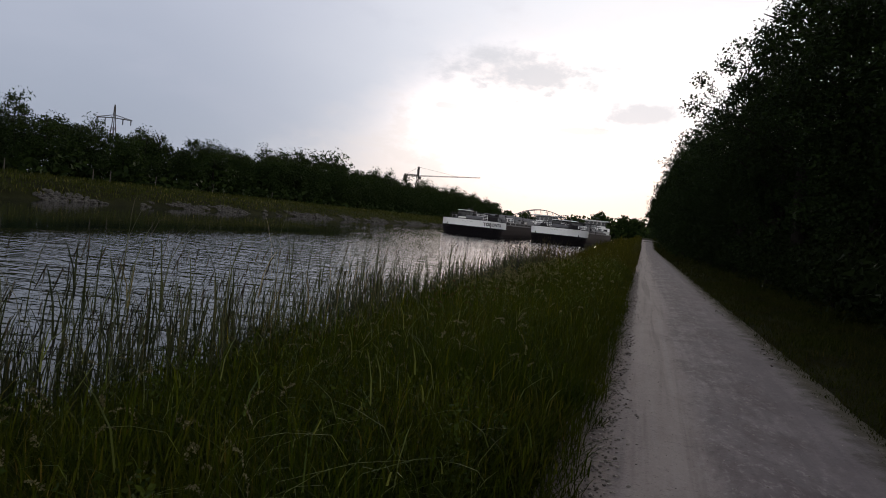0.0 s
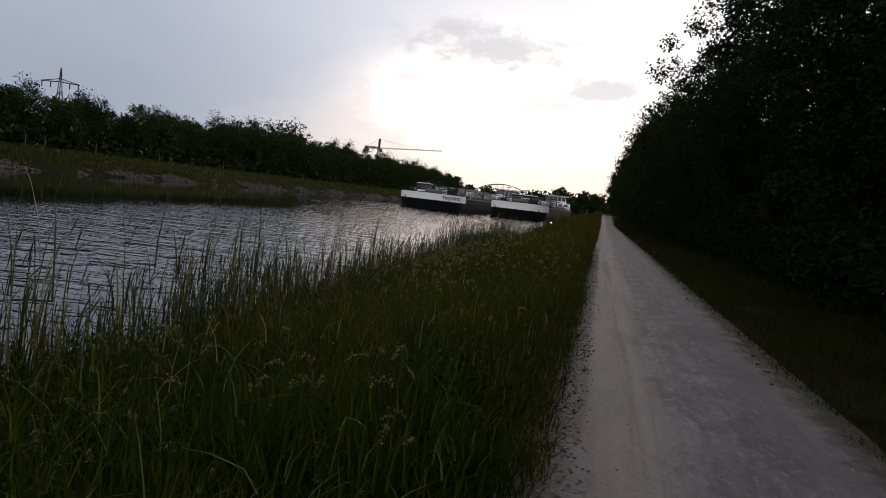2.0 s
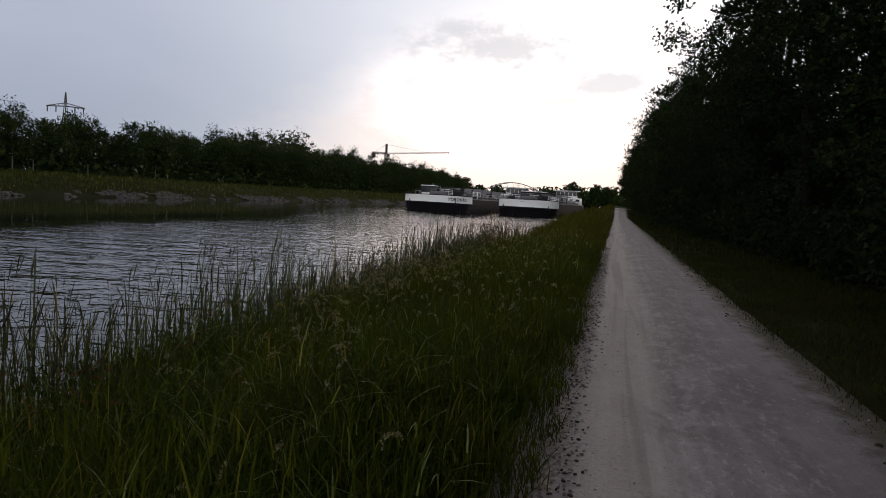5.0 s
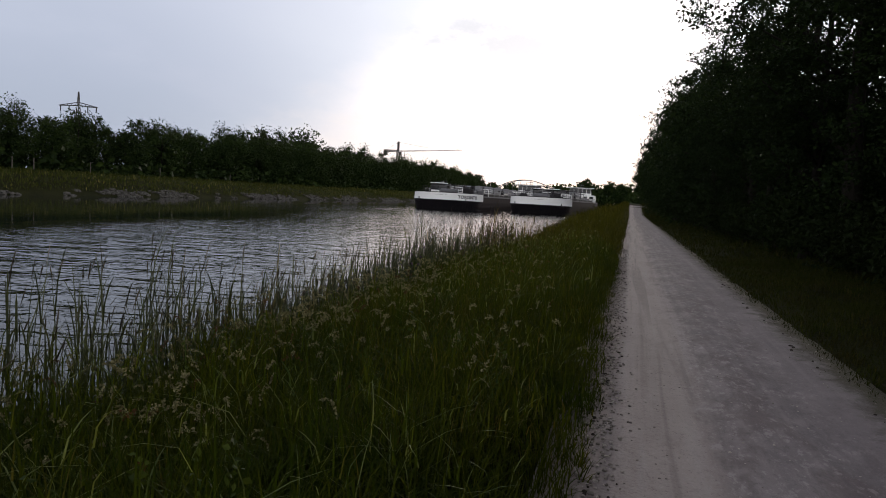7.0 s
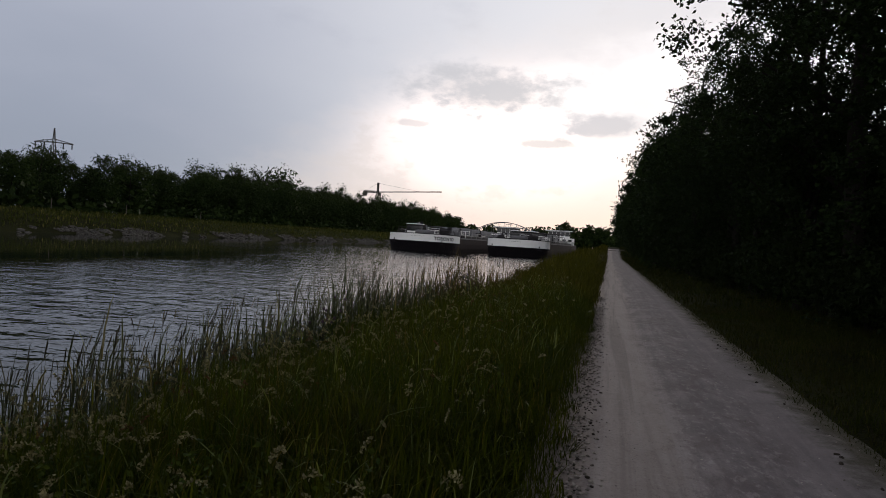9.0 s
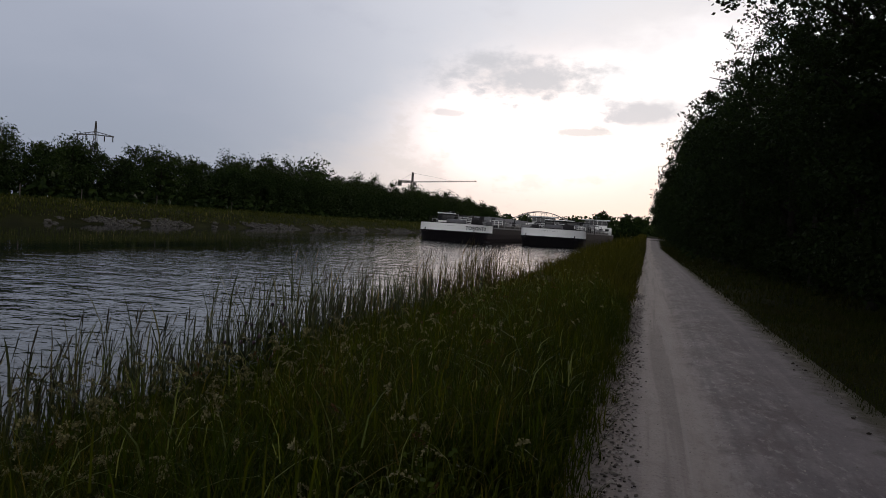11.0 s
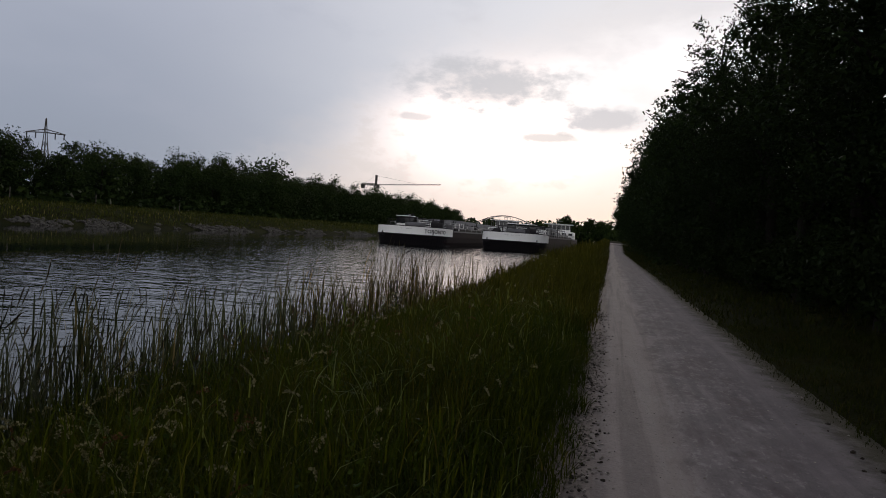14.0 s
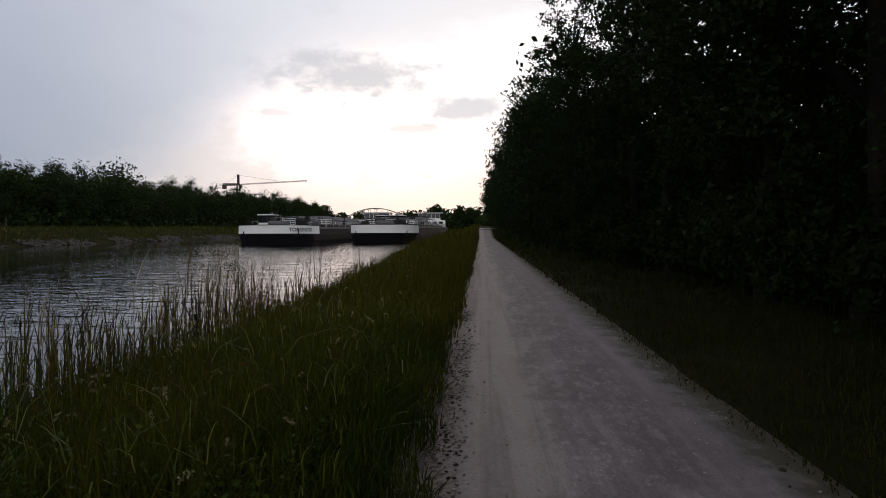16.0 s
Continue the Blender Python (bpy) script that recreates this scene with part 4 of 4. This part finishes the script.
def make_ship(at, beam, hull_h, band_h, length, label, cabin, name_text=None):
    ship = empty("tank_barge", at, label=label, category="barge", group="barges on the canal")
    B = beam / 2
    out = bow_outline(B, 4.2)
    low = hull_h - band_h
    bm, rings = shell([(-0.9, 2.2, 0.86), (-0.3, 1.3, 0.94), (0.5, 0.75, 0.985), (low, 0.25, 1.0), (hull_h - 0.35, 0.12, 1.0)], out, length, SHEER)
    bm.faces.new(rings[0])
    bm.faces.new(rings[-1])
    hull = part("hull", bm, MAROON, ship, "dark painted steel hull")
    # black bow plating and white bulwark round the bow
    bow_out = [(q[0] + 0.02, q[1] - 0.02) for q in out] + [(B + 0.02, 6.5)]

    def skirt(z0, z1, b0, b1, w0, w1, inner, name, mat, lab):
        bm = bmesh.new()
        rows_ = []
        for z, back, wf in ((z0, b0, w0), (z1, b1, w1), (z1, b1 + 0.12, w1 - inner), (z0, b0 + 0.12, w0 - inner)):
            half = [(px_ * wf, py_ + back * (1 - min(py_, 4.2) / 4.21), z + SHEER * max(0, 1 - py_ / 16) ** 2) for px_, py_ in bow_out]
            rows_.append([bm.verts.new(q) for q in [(-a_, b_, c_) for a_, b_, c_ in half[::-1]] + half[1:]])
        for lo, hi in zip(rows_, rows_[1:] + rows_[:1]):
            for i in range(len(lo) - 1):
                bm.faces.new((lo[i], lo[i + 1], hi[i + 1], hi[i]))
        bm.faces.new([q[0] for q in rows_]), bm.faces.new([q[-1] for q in rows_][::-1])
        return part(name, bm, mat, ship, lab)

    skirt(-0.3, low, 1.1, 0.14, 0.945, 1.003, 0.02, "bow_plating", BLACK, "black bow plating")
    skirt(low, hull_h, 0.10, 0.16, 1.012, 1.006, 0.02, "bulwark", WHITE, "white bow bulwark")
    skirt(hull_h, hull_h + 0.09, 0.12, 0.12, 1.012, 1.012, 0.05, "cap_rail", BLACK, "black cap rail")
    skirt(low - 0.07, low + 0.06, 0.07, 0.07, 1.018, 1.018, 0.02, "rubbing_strake", BLACK, "black rubbing strake")
    dz = hull_h - 0.35
    # side coaming and trunk deck with hatches
    part("trunk_deck", box(bmesh.new(), 0, length * 0.5, dz + 0.35, beam - 2.2, length - 30, 0.75, 0.08), DARKP, ship, "grey raised cargo deck")
    for s in (-1, 1):
        part("gunwale", box(bmesh.new(), s * (B - 0.06), length * 0.5, dz + 0.12, 0.12, length - 14, 0.22), GREYP, ship)
        part("deck_pipe", rod(bmesh.new(), (s * 1.1, 16, dz + 0.95), (s * 1.1, length - 17, dz + 0.95), 0.14, 8), STEEL, ship, "long steel cargo pipe")
    for k in range(9):
        yy = 16 + k * (length - 34) / 8
        hd = part("tank_hatch", rod(bmesh.new(), (-2.6 if k % 2 else 2.6, yy, dz + 0.7), (-2.6 if k % 2 else 2.6, yy, dz + 1.2), 0.6, 12), LIGHTP, ship, "pale round tank hatch")
        part("pipe_stand", box(bmesh.new(), 0, yy + 2.2, dz + 0.95, 3.2, 0.16, 0.5), STEEL, ship)
        part("valve_post", rod(bmesh.new(), (0.4, yy + 1.1, dz + 0.7), (0.4, yy + 1.1, dz + 1.9), 0.08, 6), LIGHTP, ship)
    part("manifold", box(bmesh.new(), 0, length * 0.42, dz + 1.4, beam - 3, 1.6, 0.5, 0.1), STEEL, ship, "steel pipe manifold")
    part("deck_locker", box(bmesh.new(), -2.2, 13.2, dz + 0.95, 2.4, 1.6, 1.5, 0.08), LIGHTP, ship, "pale deck locker")
    part("deck_locker", box(bmesh.new(), 2.9, 11.4, dz + 0.8, 1.8, 1.6, 1.2, 0.08), GREYP, ship)
    for k, (gx_, gy_, gw, gh) in enumerate(((2.2, 8.2, 2.6, 1.9), (4.2, 9.6, 1.3, 1.6), (0.9, 10.4, 1.2, 2.2), (-4.4, 10.2, 1.2, 1.7), (3.2, 14.5, 1.6, 2.0), (-0.6, 15.5, 1.0, 2.3), (-3.0, 17.0, 1.4, 2.0), (1.6, 19.0, 1.0, 2.4), (-1.8, 23.0, 1.2, 2.2), (3.4, 24.0, 1.2, 2.0), (0.4, 29.0, 1.0, 2.3), (-3.2, 33.0, 1.6, 2.0), (2.6, 38.0, 1.2, 2.2))):
        g = bmesh.new()
        gh *= 0.7
        box(g, gx_, gy_, dz + gh / 2, gw, 1.0, gh, 0.12)
        rod(g, (gx_ + gw * 0.3, gy_, dz + gh), (gx_ + gw * 0.3, gy_, dz + gh + 0.5), 0.1, 8)
        part("deck_gear", g, (DARKP, GREYP, DARKP, LIGHTP)[k % 4], ship, ("dark deck machinery", "grey ventilator housing", "dark deck machinery", "pale deck locker")[k % 4])
    for k in range(6):
        yy = 20 + k * 9.0
        g = bmesh.new()
        rod(g, (-B + 1.3, yy, dz + 0.7), (-B + 1.3, yy, dz + 2.0), 0.07, 6), rod(g, (B - 1.3, yy, dz + 0.7), (B - 1.3, yy, dz + 2.0), 0.07, 6)
        rod(g, (-B + 1.3, yy, dz + 2.0), (B - 1.3, yy, dz + 2.0), 0.07, 6)
        part("pipe_frame", g, LIGHTP, ship, "pale pipe support frame")
    # railings
    pole = rod(bmesh.new(), (0, 0, 0), (0, 0, 1.05), 0.05, 6)
    me = bpy.data.meshes.new("rail_post")
    pole.to_mesh(me)
    pole.free()
    me.materials.append(LIGHTP)
    for s in (-1, 1):
        for k in range(18):
            q = part_mesh("rail_post", me, ship)
            q.location = (s * (B - 0.35), 8 + k * (length - 24) / 17, dz + 0.1)
        for zz in (0.6, 1.12):
            part("rail", rod(bmesh.new(), (s * (B - 0.35), 8, dz + zz), (s * (B - 0.35), length - 16, dz + zz), 0.03, 5), LIGHTP, ship)
    # foredeck gear
    w = bmesh.new()
    rod(w, (-1.3, 4.6, dz + 0.75), (1.3, 4.6, dz + 0.75), 0.42, 12)
    box(w, -1.35, 4.6, dz + 0.55, 0.25, 1.1, 1.1, 0.04), box(w, 1.35, 4.6, dz + 0.55, 0.25, 1.1, 1.1, 0.04)
    part("anchor_winch", w, GREYP, ship, "grey anchor winch")
    for s in (-1, 1):
        for yy in (3.6, 4.3):
            part("bollard", rod(bmesh.new(), (s * 3.6, yy, dz), (s * 3.6, yy, hull_h + 0.35), 0.16, 10), BLACK, ship, "black steel bollard")
        part("anchor", box(rod(bmesh.new(), (s * 3.9, 0.75, low - 0.1), (s * 3.9, 0.85, low + 0.5), 0.08, 6), s * 3.9, 0.72, low - 0.15, 0.9, 0.16, 0.22, 0.05), BLACK, ship)
    # dark rails, hose reels and drums crowd the fore deck
    q = random.Random(int(beam * 10))
    for k in range(54):
        gx_, gy_ = q.uniform(-B + 0.8, B - 0.8), q.uniform(4.8, 13.0 if k < 30 else 40.0)
        gh = q.uniform(0.7, 1.75)
        if cabin and abs(gx_ - cabin[0]) < cabin[2] / 2 + 0.4 and abs(gy_ - cabin[1]) < cabin[3] / 2 + 0.5:
            continue
        g = bmesh.new()
        if k % 3 == 0:
            rod(g, (gx_, gy_, dz), (gx_, gy_, dz + gh), 0.33, 10)
            rod(g, (gx_, gy_, dz + gh), (gx_, gy_, dz + gh + 0.15), 0.42, 10, 0.3)
            part("ventilator", g, (LIGHTP, DARKP)[k % 2], ship, ("pale mushroom ventilator", "dark mushroom ventilator")[k % 2])
        elif k % 3 == 1:
            rod(g, (gx_ - 0.5, gy_, dz + gh - 0.5), (gx_ + 0.5, gy_, dz + gh - 0.5), 0.48, 12)
            box(g, gx_ - 0.55, gy_, dz + gh * 0.4, 0.12, 0.9, gh * 0.8, 0.02), box(g, gx_ + 0.55, gy_, dz + gh * 0.4, 0.12, 0.9, gh * 0.8, 0.02)
            part("hose_reel", g, DARKP, ship, "dark hose reel")
        else:
            for dx_ in (-0.7, 0.0, 0.7):
                rod(g, (gx_ + dx_, gy_, dz), (gx_ + dx_, gy_, dz + gh), 0.045, 6)
            for dz_ in (0.55, 0.8, 1.0):
                rod(g, (gx_ - 0.75, gy_, dz + gh * dz_), (gx_ + 0.75, gy_, dz + gh * dz_), 0.04, 6)
            part("guard_rail", g, (WHITE, DARKP)[k % 2], ship)
    ms = bmesh.new()
    rod(ms, (0, 5.6, dz), (0, 5.6, hull_h + 1.7), 0.08, 8, 0.05)
    rod(ms, (-0.7, 5.6, hull_h + 1.3), (0.7, 5.6, hull_h + 1.3), 0.03, 5)
    part("foremast", ms, LIGHTP, ship, "low signal mast")
    if cabin:
        cx, cy, cw, cd = cabin
        cab = part("fore_cabin", box(bmesh.new(), cx, cy, dz + 1.0, cw, cd, 2.0, 0.12), DARKP, ship, "low fore cabin with dark walls and white trim")
        part("front_panel", box(bmesh.new(), cx, cy - cd / 2 - 0.02, dz + 0.55, cw * 0.94, 0.08, 0.72, 0.03), WHITE, cab, "white front panel")
        for k in range(4):
            part("window", box(bmesh.new(), cx - cw / 2 + (k + 0.5) * cw / 4, cy - cd / 2 - 0.01, dz + 1.35, cw / 4 - 0.12, 0.06, 0.85, 0.02), DARKGLASS, cab, "dark tinted window")
        part("roof", box(bmesh.new(), cx - cw * 0.1, cy - 0.1, dz + 2.08, cw * 0.8, cd + 0.6, 0.14, 0.05), WHITE, cab, "white overhanging roof plate")
        for k in range(3):
            part("roof_vent", rod(bmesh.new(), (cx + cw * (0.2 * k - 0.1), cy, dz + 2.1), (cx + cw * (0.2 * k - 0.1), cy, dz + 2.35 + 0.1 * k), 0.16, 8), (DARKP, LIGHTP, DARKP)[k], cab)
        aw = box(bmesh.new(), cx + cw * 0.62, cy, dz + 1.85, cw * 0.7, cd, 0.12, 0.04)
        for s in (0.32, 0.92):
            rod(aw, (cx + cw * s, cy - cd * 0.4, dz), (cx + cw * s, cy - cd * 0.4, dz + 1.8), 0.06, 6)
        part("awning", aw, DARKP, ship, "dark awning on posts beside the cabin")
    # stern house, wheelhouse, masts
    sy = length - 11
    house = part("deckhouse", box(bmesh.new(), 0, sy + 3, dz + 1.1, beam - 1.6, 11, 2.3, 0.12), WHITE, ship, "white aft deckhouse")
    for k in range(5):
        part("window", box(bmesh.new(), -B + 1.6 + k * (beam - 3.2) / 4, sy - 2.52, dz + 1.5, 1.1, 0.06, 0.7, 0.03), DARKGLASS, house)
    wh = part("wheelhouse", box(bmesh.new(), 0, sy + 1.5, dz + 3.2, 6.2, 4.2, 2.1, 0.1), WHITE, ship, "white wheelhouse with a band of dark windows")
    for k in range(5):
        part("window", box(bmesh.new(), -2.48 + k * 1.24, sy - 0.62, dz + 3.45, 1.12, 0.08, 1.25, 0.03), DARKGLASS, wh)
    for s in (-1, 1):
        for k in range(3):
            part("window", box(bmesh.new(), s * 3.11, sy + 0.2 + k * 1.3, dz + 3.45, 0.08, 1.2, 1.25, 0.03), DARKGLASS, wh)
    part("roof", box(bmesh.new(), 0, sy + 1.4, dz + 4.36, 8.2, 6.0, 0.3, 0.08), DARKP, wh, "flat grey roof")
    part("roof_edge", box(bmesh.new(), 0, sy - 1.63, dz + 4.34, 8.3, 0.08, 0.2, 0.02), WHITE, wh, "white roof edge")
    ra = bmesh.new()
    rod(ra, (0, sy + 1.5, dz + 4.4), (0, sy + 1.5, dz + 5.6), 0.06, 6)
    box(ra, 0, sy + 1.5, dz + 5.3, 1.8, 0.12, 0.12)
    part("radar", ra, LIGHTP, wh, "white radar scanner")
    part("funnel", box(bmesh.new(), 2.6, sy + 6.5, dz + 3.0, 0.9, 1.2, 1.8, 0.1), GREYP, ship, "grey exhaust funnel")
    if name_text:
        cu = bpy.data.curves.new("ship_name", "FONT")
        cu.body, cu.size, cu.extrude, cu.space_character = name_text, band_h * 0.58, 0.0, 1.05
        cu.offset = 0.018
        tmp = bpy.data.objects.new("ship_name", cu)
        scene.collection.objects.link(tmp)
        bpy.context.view_layer.update()
        me = bpy.data.meshes.new_from_object(tmp.evaluated_get(bpy.context.evaluated_depsgraph_get()))
        bpy.data.objects.remove(tmp)
        co = np.array([q.co[:] for q in me.vertices])
        # bend the letters round the bow
        arc = np.array(bow_out, float)
        arc[:, 0] *= 1.014
        sl = np.concatenate([[0], np.cumsum(np.hypot(*np.diff(arc, axis=0).T))])
        s = 2.7 + co[:, 0]
        ax_, ay_ = np.interp(s, sl, arc[:, 0]), np.interp(s, sl, arc[:, 1])
        zz = low + band_h * 0.32 + co[:, 1] + SHEER * np.clip(1 - ay_ / 16, 0, 1) ** 2
        nx_, ny_ = np.interp(s + 0.05, sl, arc[:, 1]) - np.interp(s - 0.05, sl, arc[:, 1]), -(np.interp(s + 0.05, sl, arc[:, 0]) - np.interp(s - 0.05, sl, arc[:, 0]))
        nn = np.hypot(nx_, ny_)
        newco = np.stack([ax_ + nx_ / nn * 0.03, ay_ + ny_ / nn * 0.03 + 0.09 * (1 - np.minimum(ay_, 4.2) / 4.2), zz], 1)
        me.vertices.foreach_set("co", newco.astype(np.float32).ravel())
        me.materials.clear()
        me.materials.append(BLACK)
        me.update()
        part_mesh("ship_name", me, ship, "black painted ship name")
    return ship


make_ship((-29.2, 114.0, WATER_Z), 10.9, 2.55, 1.2, 108, "long dark tank barge with white bow band and fore cabin", (-2.1, 7.2, 2.9, 2.4), "TORONTO")
make_ship((-14.9, 122.5, WATER_Z), 10.2, 2.65, 1.3, 108, "long tank barge with white bow band and white wheelhouse", (0.6, 12.5, 6.0, 3.0))

# ---------- distant works: crane, pylon, bridge ----------
def lattice(bm, p, q, w, bays, r):
    p, q = Vector(p), Vector(q)
    d = (q - p).normalized()
    u = d.orthogonal().normalized()
    s = d.cross(u)
    cs = [u * w / 2 + s * w / 2, u * w / 2 - s * w / 2, -u * w / 2 - s * w / 2, -u * w / 2 + s * w / 2]
    for c in cs:
        rod(bm, p + c, q + c, r, 4)
    for i in range(bays):
        a_, b_ = p + (q - p) * i / bays, p + (q - p) * (i + 1) / bays
        for j in range(4):
            rod(bm, a_ + cs[j], b_ + cs[(j + 1) % 4], r * 0.6, 3)
    return bm


crane = empty("tower_crane", (-142, 414, 1), label="distant dark tower crane with a long level jib", category="crane")
crane.scale = (1, 1, 1.03)
part("mast", lattice(bmesh.new(), (0, 0, 0), (0, 0, 25.5), 1.4, 14, 0.2), CRANE, crane)
part("tower_head", lattice(bmesh.new(), (0, 0, 25.5), (0, 0, 31.5), 0.8, 4, 0.2), CRANE, crane)
part("jib", lattice(bmesh.new(), (0, 0, 25.8), (40, 4, 28.0), 0.45, 24, 0.06), CRANE, crane)
part("counter_jib", lattice(bmesh.new(), (0, 0, 25.8), (-9, -1, 25.8), 0.8, 6, 0.18), CRANE, crane)
part("counterweight", box(bmesh.new(), -8, -0.9, 24.4, 2.4, 1.4, 2.4, 0.1), CRANE, crane)
part("cab", box(bmesh.new(), 1.2, 0.8, 24.6, 1.4, 1.5, 1.9, 0.1), CRANE, crane)
tie = rod(bmesh.new(), (0, 0, 31.2), (26, 2.6, 27.4), 0.05, 4)
rod(tie, (0, 0, 31.2), (-8, -0.8, 26.2), 0.05, 4)
part("tie_rods", tie, CRANE, crane)

pylon = empty("power_pylon", (-287, 311, 2), label="distant steel lattice power pylon with cross arms", category="pylon")
pylon.scale = (1, 1, 1.24)
pb = bmesh.new()
for sx in (-1, 1):
    for sy_ in (-1, 1):
        rod(pb, (sx * 3, sy_ * 3, 0), (sx * 0.7, sy_ * 0.7, 26), 0.26, 4)
        rod(pb, (sx * 0.7, sy_ * 0.7, 26), (sx * 0.1, sy_ * 0.1, 35.5), 0.2, 4)
for i in range(9):
    w0, w1, z0, z1 = 3 - 2.3 * i / 9, 3 - 2.3 * (i + 1) / 9, 26 * i / 9, 26 * (i + 1) / 9
    for sx, sy_ in ((1, 1), (1, -1), (-1, -1), (-1, 1)):
        rod(pb, (sx * w0, sy_ * w0, z0), (sy_ * w1, -sx * w1, z1), 0.12, 3)
part("tower", pb, CRANE, pylon)
for sx in (-1, 1):
    ab = rod(bmesh.new(), (0, 0, 29.6), (sx * 8.6, sx * 4, 29.2), 0.22, 4)
    rod(ab, (0, 0, 31.0), (sx * 8.6, sx * 4, 29.3), 0.16, 4)
    for i in range(1, 5):
        rod(ab, (sx * 8.6 * i / 5, sx * 4 * i / 5, 29.5), (sx * 8.6 * (i - 0.5) / 5, sx * 4 * (i - 0.5) / 5, 31.0 - 1.6 * (i - 0.5) / 5), 0.09, 3)
    part("cross_arm", ab, CRANE, pylon)
    for d in (4.4, 8.4):
        part("insulator", rod(bmesh.new(), (sx * d, sx * 0.4 * d, 29.3), (sx * d, sx * 0.4 * d, 26.9), 0.28, 6), RUBBER, pylon)

bridge = empty("arch_bridge", (-63, 425, 0), label="distant grey steel arch bridge over the canal", category="bridge")
for s in (0, 7):
    ar = bmesh.new()
    pts = [(-19 + 38 * i / 20, s, 7.2 + 6.5 * (1 - (1 - i / 10) ** 2)) for i in range(21)]
    for p_, q_ in zip(pts, pts[1:]):
        rod(ar, p_, q_, 0.2, 6)
    part("arch", ar, CONCRETE, bridge, "curved steel arch")
    for i in range(2, 19, 2):
        part("hanger", rod(bmesh.new(), (pts[i][0], s, 6.5), pts[i], 0.09, 5), CONCRETE, bridge)
part("deck", box(bmesh.new(), 0, 3.5, 6.4, 44, 9, 1.0, 0.1), CONCRETE, bridge)
for s in (-20.5, 20.5):
    part("abutment", box(bmesh.new(), s, 3.5, 2.9, 3, 10, 6.2, 0.2), CONCRETE, bridge)
